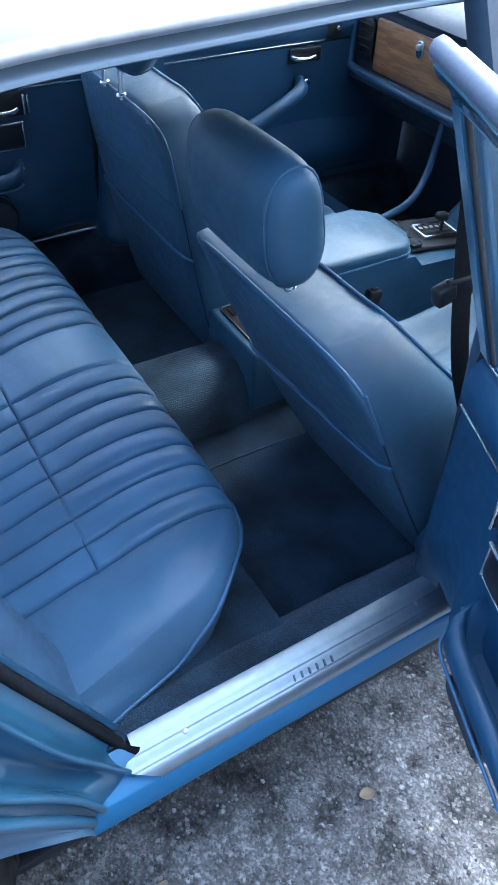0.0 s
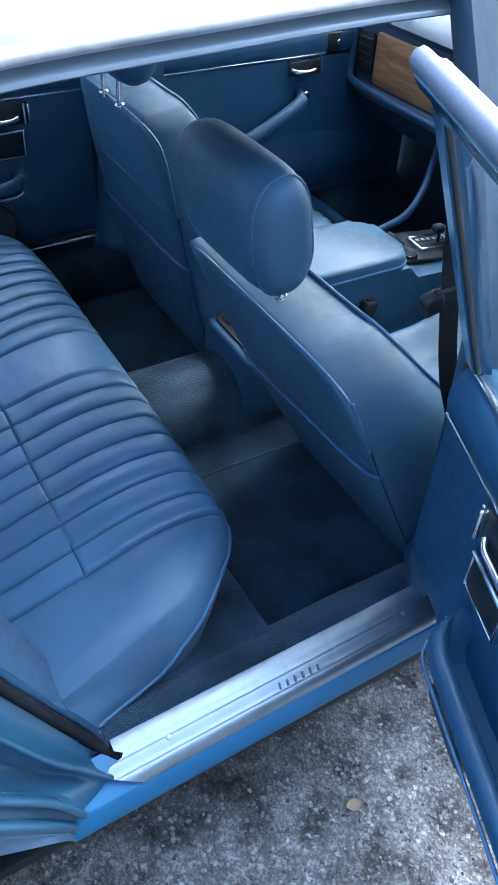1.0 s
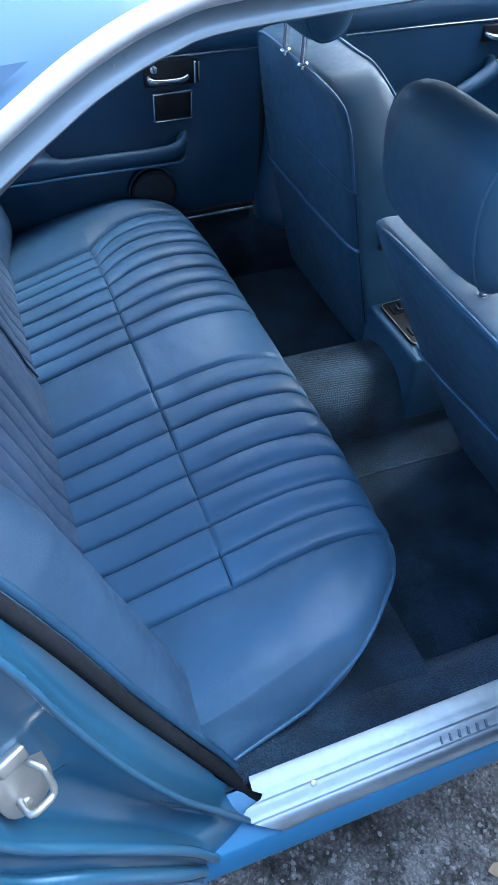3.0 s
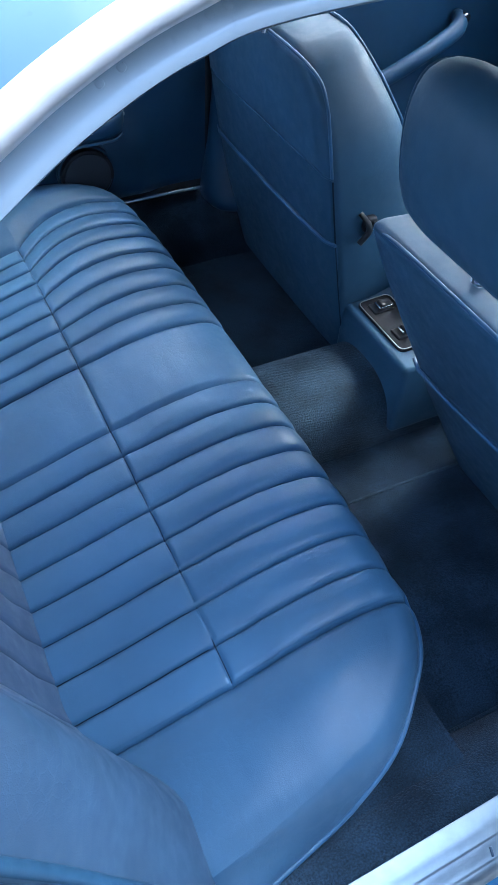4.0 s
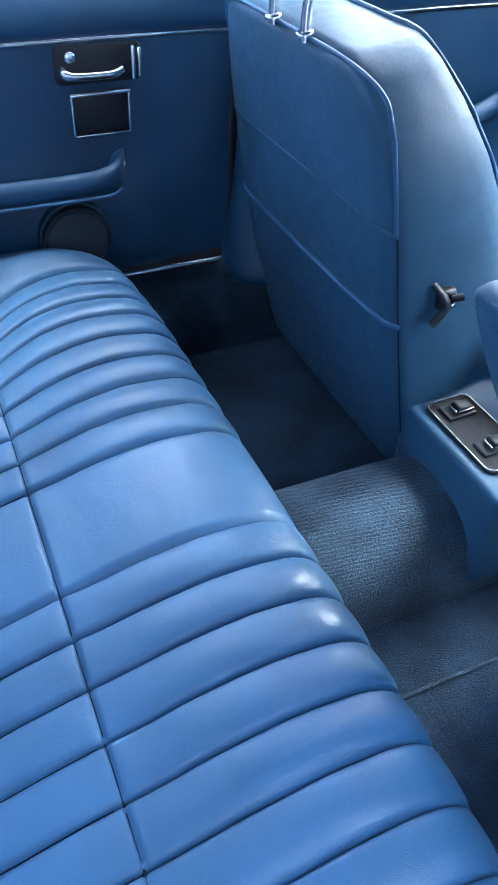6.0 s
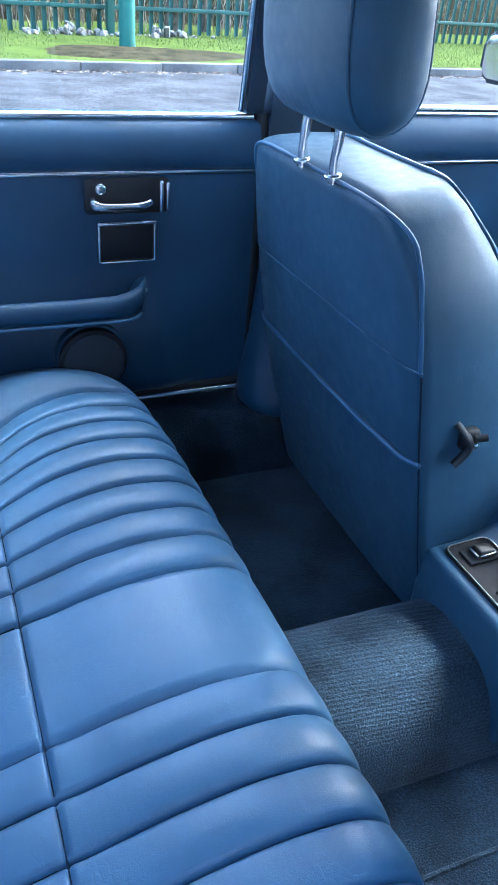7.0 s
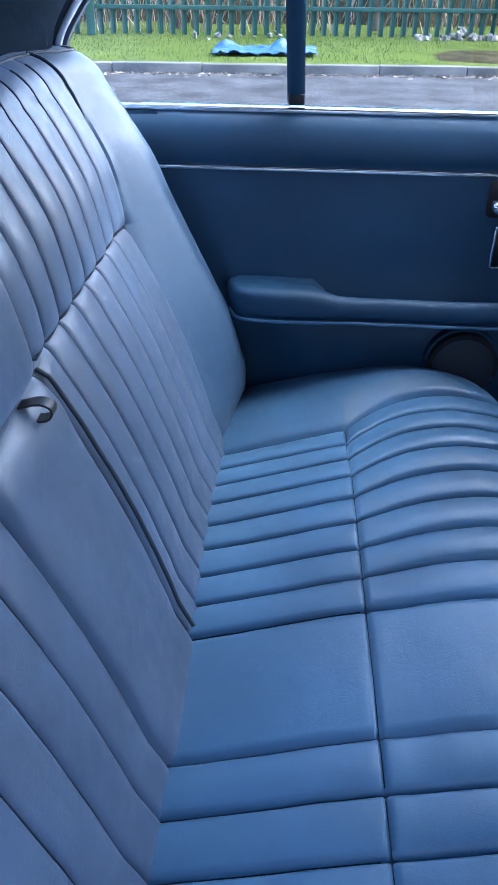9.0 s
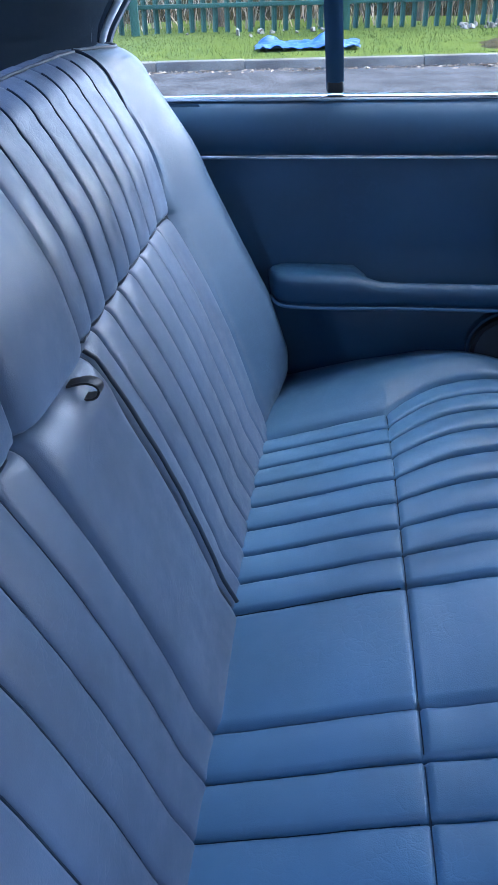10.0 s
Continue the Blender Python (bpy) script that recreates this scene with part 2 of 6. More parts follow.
GRILLE = plain("speaker_cloth", (0.045, 0.055, 0.072), 0.7, 0.3, 0.6, 900)
INK = plain("dark_ink", (0.07, 0.11, 0.17), 0.5)
GLASS = glass_mat("window_glass")
WALNUT = wood_mat("walnut_veneer")
ASPHALT = asphalt_mat("asphalt")
ROAD = ground_mix("road_tarmac", (0.042, 0.043, 0.046), (0.092, 0.092, 0.097), 2.2, 1.0, 0.05)
TYRE = plain("tyre_rubber", (0.018, 0.018, 0.018), 0.75, 0.3, 0.6, 60)
CONCRETE = ground_mix("kerb_concrete", (0.11, 0.105, 0.100), (0.20, 0.195, 0.185), 5)
EARTH = ground_mix("bare_earth", (0.026, 0.024, 0.013), (0.080, 0.066, 0.036), 6, 1.0, 0.04)
GRASS_BASE = ground_mix("grass_ground", (0.066, 0.096, 0.017), (0.108, 0.138, 0.030), 3, 1.0, 0.04)
GRASS_BLADE = varied("grass_blade", (0.072, 0.104, 0.020), (0.122, 0.150, 0.038), 1.0)
FENCE = plain("green_fence_paint", (0.030, 0.088, 0.068), 0.5, 0.4, 0.15, 40)
POLE_GREEN = plain("green_pole_paint", (0.035, 0.150, 0.110), 0.45, 0.4, 0.2, 30)
TARP = plain("blue_tarpaulin", (0.020, 0.085, 0.30), 0.4, 0.5, 0.5, 25)
RUBBLE = varied("pale_rubble", (0.10, 0.08, 0.06), (0.36, 0.34, 0.31))
PEBBLE = varied("asphalt_stone", (0.05, 0.05, 0.052), (0.34, 0.335, 0.33), 0.75)
WALL = ground_mix("grey_render", (0.20, 0.20, 0.205), (0.28, 0.28, 0.285), 2)
LEAF = plain("leaf_debris", (0.28, 0.22, 0.15), 0.7, 0.3, 0.4, 80)
BARK = ground_mix("bare_bark", (0.10, 0.075, 0.055), (0.26, 0.20, 0.15), 8)
BRUSH = varied("dry_brush", (0.14, 0.10, 0.07), (0.40, 0.32, 0.24))


# ---- mesh helpers ----
YC = 0.782          # centre line of the car


def obj(name, bm, mat, smooth=True, sharp=None):
    bmesh.ops.recalc_face_normals(bm, faces=bm.faces)
    me = bpy.data.meshes.new(name)
    bm.to_mesh(me)
    bm.free()
    if smooth:
        me.shade_smooth()
        if sharp:
            me.set_sharp_from_angle(angle=radians(sharp))
    me.materials.append(mat)
    return new(name, me)


def thing(name, label, category, group="", at=(0, 0, 0), kind=""):
    e = new(name)
    e.location = at
    e.empty_display_size = 0.05
    return tagged(e, label, category, group, kind)


def part(name, bm, mat, parent, label="", smooth=True, sharp=52):
    """Links bm, in world metres, as one mesh under parent."""
    o = obj(name, bm, mat, smooth, sharp)
    o.parent = parent
    o.matrix_parent_inverse = full(parent).inverted()
    if label:
        tagged(o, label)
    return o


def full(o):
    m = o.matrix_basis.copy()
    if o.parent:
        m = full(o.parent) @ o.matrix_parent_inverse @ m
    return m


def struct(name, bm, mat, label, category, smooth=True, sharp=35):
    return tagged(obj(name, bm, mat, smooth, sharp), label, category, kind="structure")


def join(*bms):
    out = bms[0]
    for b in bms[1:]:
        me = bpy.data.meshes.new("tmp")
        b.to_mesh(me)
        b.free()
        out.from_mesh(me)
        bpy.data.meshes.remove(me)
    return out


def box(c, s, bev=0.004, m=None, seg=2):
    bm = bmesh.new()
    bmesh.ops.create_cube(bm, size=1)
    for v in bm.verts:
        v.co = Vector((v.co.x * s[0], v.co.y * s[1], v.co.z * s[2]))
    if bev:
        bmesh.ops.bevel(bm, geom=bm.edges[:], offset=min(bev, min(s) * 0.45), segments=seg, affect='EDGES', profile=0.5)
    t = (m or Matrix()).copy()
    bmesh.ops.transform(bm, matrix=Matrix.Translation(c) @ t, verts=bm.verts)
    return bm


def span(x0, x1, y0, y1, z0, z1, bev=0.004):
    return box(((x0 + x1) / 2, (y0 + y1) / 2, (z0 + z1) / 2), (abs(x1 - x0), abs(y1 - y0), abs(z1 - z0)), bev)


def catmull(pts, n):
    """n points along a smooth line through pts."""
    p = [Vector(q) for q in pts]
    p = [2 * p[0] - p[1]] + p + [2 * p[-1] - p[-2]]
    k = len(p) - 3
    out = []
    for i in range(n):
        s = i / (n - 1) * k
        j = min(int(s), k - 1)
        t = s - j
        a, b, c, d = p[j:j + 4]
        out.append(0.5 * ((2 * b) + (c - a) * t + (2 * a - 5 * b + 4 * c - d) * t * t + (3 * b - a - 3 * c + d) * t ** 3))
    return out


def loft(rings, closed=False, caps=False):
    bm = bmesh.new()
    vs = [[bm.verts.new(p) for p in r] for r in rings]
    n = len(vs[0])
    for a, b in zip(vs, vs[1:]):
        for i in range(n if closed else n - 1):
            j = (i + 1) % n
            bm.faces.new((a[i], a[j], b[j], b[i]))
    if caps:
        bm.faces.new(vs[0][::-1])
        bm.faces.new(vs[-1])
    return bm


def tube(pts, r, seg=8, closed=False, flat=1.0):
    pts = [Vector(p) for p in pts]
    n = len(pts)
    rings = []
    up = None
    for i, p in enumerate(pts):
        a = pts[(i - 1) % n] if closed or i else p
        b = pts[(i + 1) % n] if closed or i < n - 1 else p
        d = (b - a).normalized()
        if up is None:
            up = Vector((0, 0, 1)) if abs(d.z) < 0.9 else Vector((1, 0, 0))
        side = d.cross(up).normalized()
        up = side.cross(d).normalized()
        rr = r[i] if isinstance(r, (list, tuple)) else r
        rings.append([p + rr * (math.cos(t) * side + flat * math.sin(t) * up) for t in [2 * math.pi * k / seg for k in range(seg)]])
    if closed:
        rings.append(rings[0])
        bm = loft(rings, True)
        bmesh.ops.remove_doubles(bm, verts=bm.verts, dist=1e-6)
        return bm
    return loft(rings, True, True)


def surf(fn, us, vs):
    return loft([[fn(u, v) for u in us] for v in vs])


def thick(bm, d):
    """Gives a sheet its thickness d."""
    bmesh.ops.recalc_face_normals(bm, faces=bm.faces)
    bmesh.ops.solidify(bm, geom=bm.faces[:], thickness=d)
    return bm


def prism(outline, h, m=None, bev=0.0):
    """outline in x, y; raised by h along z; then placed by m."""
    bm = bmesh.new()
    lo = [bm.verts.new((x, y, 0)) for x, y in outline]
    hi = [bm.verts.new((x, y, h)) for x, y in outline]
    n = len(lo)
    bm.faces.new(lo[::-1])
    top = bm.faces.new(hi)
    for i in range(n):
        bm.faces.new((lo[i], lo[(i + 1) % n], hi[(i + 1) % n], hi[i]))
    if bev:
        bmesh.ops.bevel(bm, geom=top.edges[:], offset=bev, segments=2, affect='EDGES', profile=0.5)
    if m:
        bmesh.ops.transform(bm, matrix=m, verts=bm.verts)
    return bm


def rrect(w, h, r, n=5):
    out = []
    for cx, cy, a0 in ((w / 2 - r, h / 2 - r, 0), (-w / 2 + r, h / 2 - r, 90), (-w / 2 + r, -h / 2 + r, 180), (w / 2 - r, -h / 2 + r, 270)):
        for i in range(n):
            a = radians(a0 + 90 * i / (n - 1))
            out.append((cx + r * math.cos(a), cy + r * math.sin(a)))
    return out


def disc(r, h, m, seg=32, bev=0.0):
    return prism([(r * math.cos(2 * math.pi * i / seg), r * math.sin(2 * math.pi * i / seg)) for i in range(seg)], h, m, bev)


def moved(bm, m):
    bmesh.ops.transform(bm, matrix=m, verts=bm.verts)
    return bm


def step(a, b, x):
    t = min(1.0, max(0.0, (x - a) / (b - a)))
    return t * t * (3 - 2 * t)


def lerp(xs, ys, x):
    return float(np.interp(x, xs, ys))


def bell(d, w):
    return math.exp(-(d / w) ** 2)


# ---- ground outside ----
def ground_sheet():
    xs = [-400, -60, -12, -5] + [i * 0.5 for i in range(-8, 17)] + [12, 30, 80, 400]
    ys = [-400, -60, -12, -4, -2, -1, 0, 1, 2, 4, 6, 8, 10, 12, 20, 60, 400]
    return surf(lambda x, y: Vector((x, y, 0.006 * noise.noise((x * 0.6, y * 0.6, 3)) if abs(x) < 10 and abs(y) < 8 else 0)), xs, ys)


struct("ground", ground_sheet(), ASPHALT, "worn grey asphalt with pale stones and damp patches", "asphalt")


def pebbles():
    rnd = random.Random(4)
    verts, faces = [], []
    for i in range(9000):
        x, y = rnd.uniform(-0.75, 1.0), rnd.uniform(-1.0, 0.12)
        if noise.noise((x * 5, y * 5, 9)) < -0.15 and rnd.random() < 0.6:
            continue
        r = rnd.choice((0.0016, 0.0022, 0.0028, 0.0036, 0.0050))
        k = len(verts)
        a0 = rnd.uniform(0, 6)
        z0 = 0.006 * noise.noise((x * 0.6, y * 0.6, 3))
        for j in range(5):
            a = a0 + j * 1.2566 + rnd.uniform(-0.3, 0.3)
            q = r * rnd.uniform(0.8, 1.3)
            verts.append((x + q * math.cos(a), y + q * math.sin(a), z0 - 0.001))
        for j in range(5):
            v = verts[k + j]
            verts.append((x + (v[0] - x) * 0.7, y + (v[1] - y) * 0.7, z0 + r * rnd.uniform(0.3, 0.75)))
        for j in range(5):
            faces.append((k + j, k + (j + 1) % 5, k + 5 + (j + 1) % 5, k + 5 + j))
        faces.append(tuple(range(k + 5, k + 10)))
    me = bpy.data.meshes.new("asphalt_stones")
    me.from_pydata(verts, [], faces)
    me.materials.append(PEBBLE)
    tagged(new("asphalt_stones", me), "small pale and dark stones in the asphalt", "gravel", kind="stuff")


pebbles()


def leaf_debris(x, y, turn, size, label):
    t = thing("debris_piece", label, "leaf", "fallen leaves", (x, y, 0.004))
    def fn(u, v):
        w = 0.35 * math.sin(math.pi * u) ** 0.8
        return Vector(((u - 0.5) * size, v * w * size, 0.006 + 0.10 * size * v * v + 0.1 * size * (u - 0.5) ** 2))
    bm = surf(fn, [i / 10 for i in range(11)], [-1, -0.5, 0, 0.5, 1])
    part("blade", moved(thick(bm, 0.0008), pose(x, y, 0, 0, 0, turn)), LEAF, t)


# leaf shapes drawn in place of a pale flake and a twig
leaf_debris(0.341, -0.099, -12, 0.034, "small brown leaf-shaped debris lying on asphalt")
leaf_debris(-0.063, -0.052, 30, 0.026, "small brown leaf-shaped debris lying on asphalt")

# kerb, verge, fence on the far side of the road, at an angle to the car
KM = pose(0, 9.03, 0, 0, 0, 5.0)
FM = pose(0, 11.95, 0.1, 0, 0, 8.0)


def verge():
    def fn(u, v):
        x = u
        y = 0.13 + v * 3.2
        z = 0.095 + 0.03 * v + 0.02 * noise.noise((x * 0.8, y * 0.8, 1))
        return KM @ Vector((x, y, z))
    xs = [-60, -30, -15] + [i * 0.25 for i in range(-36, 37)] + [15, 30, 60]
    return surf(fn, xs, [i / 14 for i in range(15)] + [3, 12])


struct("verge", verge(), GRASS_BASE, "short bright green grass verge behind the kerb", "grass")


def grass():
    rnd = random.Random(8)
    verts, faces = [], []
    for i in range(26000):
        x, y = rnd.uniform(-5, 13.0), rnd.uniform(0.16, 3.4)
        d = math.hypot((x - 2.75) / 1.6, (y - 0.85) / 0.75)
        if d < 1 and rnd.random() < 0.93:
            continue
        z = 0.095 + 0.03 * (y - 0.13) / 3.2 + 0.02 * noise.noise((x * 0.8, y * 0.8, 1))
        a, h, w = rnd.uniform(0, 3.14), rnd.uniform(0.012, 0.034), 0.005
        k = len(verts)
        dx, dy = w * math.cos(a), w * math.sin(a)
        lx, ly = rnd.uniform(-0.02, 0.02), rnd.uniform(-0.02, 0.02)
        for p in ((x - dx, y - dy, z - 0.01), (x + dx, y + dy, z - 0.01), (x + lx, y + ly, z + h)):
            verts.append(KM @ Vector(p))
        faces.append((k, k + 1, k + 2))
    me = bpy.data.meshes.new("grass_blades")
    me.from_pydata(verts, [], faces)
    me.materials.append(GRASS_BLADE)
    tagged(new("grass_blades", me), "short bright green grass blades on the verge", "grass", kind="stuff")


grass()


def soil_patch():
    def fn(u, a):
        r = u * (1 + 0.25 * noise.noise((math.cos(a) * 1.5, math.sin(a) * 1.5, 5)))
        x, y = 2.75 + 1.5 * r * math.cos(a), 0.88 + 0.66 * r * math.sin(a)
        z = 0.095 + 0.03 * (y - 0.13) / 3.2 + 0.02 * noise.noise((x * 0.8, y * 0.8, 1))
        return KM @ Vector((x, y, z + 0.012 + 0.05 * (1 - u * u) * (0.7 + 0.5 * noise.noise((x * 6, y * 6, 2))) - 0.02 * u))
    return surf(fn, [i / 10 for i in range(11)], [i * math.pi / 20 for i in range(41)])


struct("soil_patch", soil_patch(), EARTH, "bare brown earth patch around the green pole", "soil")

kerb = thing("kerb", "weathered grey concrete kerb stones along the road", "kerb", kind="structure")
kerb.matrix_basis = KM.copy()
kmesh = None
for i in range(-10, 18):
    if kmesh is None:
        bm = box((0, 0, 0), (0.908, 0.13, 0.20), 0.012)
        kmesh = obj("kerb_stone", bm, CONCRETE, True, 35)
        k = kmesh
    else:
        k = new("kerb_stone", kmesh.data)
    k.parent = kerb
    k.matrix_basis = pose(0.35 + i * 0.915, 0.065, 0.0 + 0.003 * math.sin(i * 2.3), 0, 0, 0.2 * math.sin(i * 1.7))


def litter_strip():
    rnd = random.Random(12)
    verts, faces = [], []
    for i in range(2000):
        x, y = rnd.uniform(-5, 12), -abs(rnd.gauss(0, 0.09)) - 0.005
        s = rnd.uniform(0.008, 0.03)
        a = rnd.uniform(0, 6.28)
        k = len(verts)
        dx, dy = s * math.cos(a), s * math.sin(a)
        z = rnd.uniform(0.006, 0.02)
        for p in ((x - dx, y - dy, z), (x - dy * 0.4, y + dx * 0.4, z + 0.012), (x + dx, y + dy, z), (x + dy * 0.4, y - dx * 0.4, z - 0.002)):
            verts.append(KM @ Vector(p))
        faces.append((k, k + 1, k + 2, k + 3))
    me = bpy.data.meshes.new("gutter_litter")
    me.from_pydata(verts, [], faces)
    me.materials.append(BRUSH)
    tagged(new("gutter_litter", me), "dead leaves and twigs lying along the kerb", "leaf litter", kind="stuff")


litter_strip()


def road_sheet():
    xs = [-60, -30, -15, -8] + [i * 0.5 for i in range(-14, 19)] + [12, 20, 30, 60]
    return surf(lambda x, y: KM @ Vector((x, y, 0.010 + 0.004 * noise.noise((x * 0.7, y * 0.9, 5)))), xs, [-5.6, -5.0, -4.0, -3.0, -2.2, -1.5, -1.0, -0.6, -0.3, 0.02])


struct("road", road_sheet(), ROAD, "worn violet-grey tarmac road with pale scuffs", "road")

# palisade fence
fence = thing("fence", "green painted steel palisade fence at the verge's back", "fence", kind="structure")
fence.matrix_basis = FM.copy()
pale_bm = loft([[Vector((x, y, z)) for x, y in ((-0.034, 0.0), (-0.034, 0.004), (-0.012, 0.022), (0.012, 0.022), (0.034, 0.004), (0.034, 0.0), (0.012, 0.018), (-0.012, 0.018))] for z in (0.02, 2.1, 2.3)], True, True)
pale = obj("pale", pale_bm, FENCE, False)
for i in range(-46, 108):
    o = pale if i == -46 else new("pale", pale.data)
    o.parent = fence
    o.matrix_basis = pose(i * 0.155, 0.0, 0.0, 0, 0, 0)
for z in (0.34, 1.9):
    bm = span(-7.5, 17.0, -0.05, -0.002, z - 0.025, z + 0.025, 0.003)
    o = obj("rail", bm, FENCE, True, 35)
    o.parent = fence
for i in range(-3, 7):
    bm = span(i * 2.75 - 0.05, i * 2.75 + 0.05, -0.16, -0.06, -0.2, 2.3, 0.004)
    o = obj("fence_post", bm, FENCE, True, 35)
    o.parent = fence

pole = thing("lamp_post", "green painted steel lamp post standing in bare earth", "post", at=(2.60, 10.72, 0.08))
part("shaft", tube([(2.60, 10.72, -0.2), (2.60, 10.72, 1.2), (2.60, 10.72, 1.3), (2.60, 10.72, 5.0)], [0.098, 0.098, 0.07, 0.06], 24), POLE_GREEN, pole)
part("collar", tube([(2.60, 10.72, 0.05), (2.60, 10.72, 0.15)], [0.108, 0.100], 24), POLE_GREEN, pole)


def tarpaulin():
    t = thing("tarpaulin", "crumpled bright blue plastic tarpaulin lying on grass", "tarpaulin", at=(-0.45, 9.95, 0.12))
    def fn(u, v):
        x = -0.98 + u * 1.15 + 0.05 * noise.noise((v * 4, u * 3, 0))
        y = 9.66 + 0.09 * (x + 0.4) + v * 0.72 + 0.06 * noise.noise((u * 5, 1, v))
        z = 0.125 + 0.05 * abs(noise.noise((u * 7, v * 5, 4))) + 0.03 * abs(noise.noise((u * 21, v * 13, 4)))
        return Vector((x, y, z + 0.10 * bell(u - 0.66, 0.08) * bell(v - 0.8, 0.25) + 0.07 * bell(u - 0.12, 0.08) * bell(v - 0.8, 0.2)))
    part("sheet", thick(surf(fn, [i / 40 for i in range(41)], [i / 24 for i in range(25)]), 0.002), TARP, t)


tarpaulin()


def rubble(cx, w, n, seed):
    rnd = random.Random(seed)
    bm = bmesh.new()
    for i in range(n):
        x = cx + rnd.gauss(0, w)
        s = rnd.choice((0.025, 0.035, 0.045, 0.06, 0.085))
        m = FM @ pose(x, -0.25 + rnd.gauss(0, 0.12), s * 0.3 + max(0, 0.12 - abs(x - cx) * 0.25 / w * 0.5) * rnd.random(), rnd.uniform(0, 90), rnd.uniform(0, 90), rnd.uniform(0, 90))
        b = box((0, 0, 0), (s * rnd.uniform(0.8, 1.9), s, s * rnd.uniform(0.4, 1)), s * 0.2, None, 1)
        for v in b.verts:
            v.co += 0.12 * s * noise.noise_vector(v.co * 40 + Vector((i, 0, 0)))
        bm = join(bm, moved(b, m))
    return bm


for cx, w, n, sd in ((2.1, 0.3, 60, 1), (3.55, 0.3, 50, 2), (-0.6, 0.7, 14, 5)):
    tagged(obj("rubble_heap", rubble(cx, w, n, sd), RUBBLE, True, 35), "low heap of pale broken rubble below the fence", "rubble", "rubble heaps", "stuff")


def brush():
    rnd = random.Random(21)
    verts, faces = [], []
    def twig(p, d, r, n):
        for j in range(n):
            q = p + d * rnd.uniform(0.12, 0.3)
            k = len(verts)
            s = d.cross(Vector((0, 0, 1)))
            s = s.normalized() * r if s.length > 0.01 else Vector((r, 0, 0))
            verts.extend([p - s, p + s, q + s * 0.7, q - s * 0.7])
            faces.append((k, k + 1, k + 2, k + 3))
            p = q
            d = (d + Vector((rnd.uniform(-0.5, 0.5), rnd.uniform(-0.4, 0.4), rnd.uniform(-0.35, 0.4)))).normalized()
            r *= 0.8
    for i in range(1500):
        p = FM @ Vector((rnd.uniform(-8, 10), rnd.uniform(0.25, 2.5), -0.05))
        twig(p, Vector((rnd.uniform(-0.5, 0.5), rnd.uniform(-0.3, 0.3), 1)).normalized(), rnd.uniform(0.004, 0.016), rnd.randint(4, 9))
    me = bpy.data.meshes.new("bare_brush")
    me.from_pydata(verts, [], faces)
    me.materials.append(BRUSH)
    tagged(new("bare_brush", me), "tangled bare winter brush behind the fence", "brush", kind="stuff")


brush()
struct("brush_bank", surf(lambda u, v: FM @ Vector((u, 1.6 + v * 1.6 + 0.3 * noise.noise((u * 0.7, v * 2, 0)), -0.1 + v * 2.6 + 0.25 * noise.noise((u * 1.3, v * 3, 7)))), [-40, -20] + [i * 0.4 for i in range(-28, 33)] + [20, 40], [i / 10 for i in range(11)]), EARTH, "brown bank of leaf litter behind the fence", "bank")


def tree(x, y, r, lean, seed):
    rnd = random.Random(seed)
    t = thing("bare_tree", "leafless tree trunk behind the green fence", "tree", "bare trees", FM @ Vector((x, y, 0)))
    pts = [FM @ Vector((x + lean * k * 0.5 + rnd.uniform(-0.03, 0.03), y, -0.1 + k * 0.6)) for k in range(9)]
    part("trunk", tube(catmull(pts, 24), [r * (1.25 - 0.9 * i / 23) for i in range(24)], 12), BARK, t)
    for j in range(4):
        b = pts[3 + j]
        d = Vector((rnd.uniform(-1, 1), rnd.uniform(-0.5, 0.5), rnd.uniform(0.5, 1)))
        part("limb", tube(catmull([b, b + d * 0.4, b + d * 0.9 + Vector((0, 0, 0.2))], 8), [r * 0.4, r * 0.36, r * 0.3, r * 0.25, r * 0.2, r * 0.16, r * 0.12, r * 0.06], 7), BARK, t)


for x, y, r, l, s in ((4.1, 0.7, 0.13, 0.05, 1), (4.55, 0.6, 0.06, -0.1, 2), (1.2, 0.9, 0.05, 0.1, 3), (-1.6, 0.8, 0.06, -0.05, 4), (6.2, 0.8, 0.09, 0.1, 6)):
    tree(x, y, r, l, s)


# added wall, out of view; closes the near side and blocks its low sky
struct("sky_block_wall", span(-14, 16, -4.6, -4.3, 0, 5.6, 0.02), WALL, "unseen grey wall added to block near-side sky light", "wall")


# ---- car body ----
def ap_y(z):
    return 0.05 + max(0.0, z - 0.87) / 0.37 * 0.20


AP_XZ = [(1.45, 1.20), (0.9, 1.242), (0.5, 1.249), (0.2, 1.240), (0.0, 1.231), (-0.06, 1.221), (-0.11, 1.203), (-0.155, 1.180), (-0.21, 1.148),
         (-0.275, 1.10), (-0.335, 1.04), (-0.372, 0.98), (-0.355, 0.915), (-0.277, 0.855), (-0.24, 0.765), (-0.196, 0.644), (-0.07, 0.36)]
AP = catmull([Vector((x, ap_y(z), z)) for x, z in AP_XZ], 150)


def mir(p):
    return Vector((p[0], 2 * YC - p[1], p[2]))


def far(p):
    """The far side's twin of a point on the opening; its window reaches further back at the waist."""
    return mir(p) + Vector((-0.056 * (1 - step(1.05, 1.17, p[2])) + 0.036 * (1 - step(0.90, 0.97, p[2])), 0, 0))


def ap_out(i):
    """Outward direction in the x-z plane, away from the opening."""
    a, b = AP[max(0, i - 1)], AP[min(len(AP) - 1, i + 1)]
    d = Vector((b.x - a.x, 0, b.z - a.z)).normalized()
    return Vector((d.z, 0, -d.x))


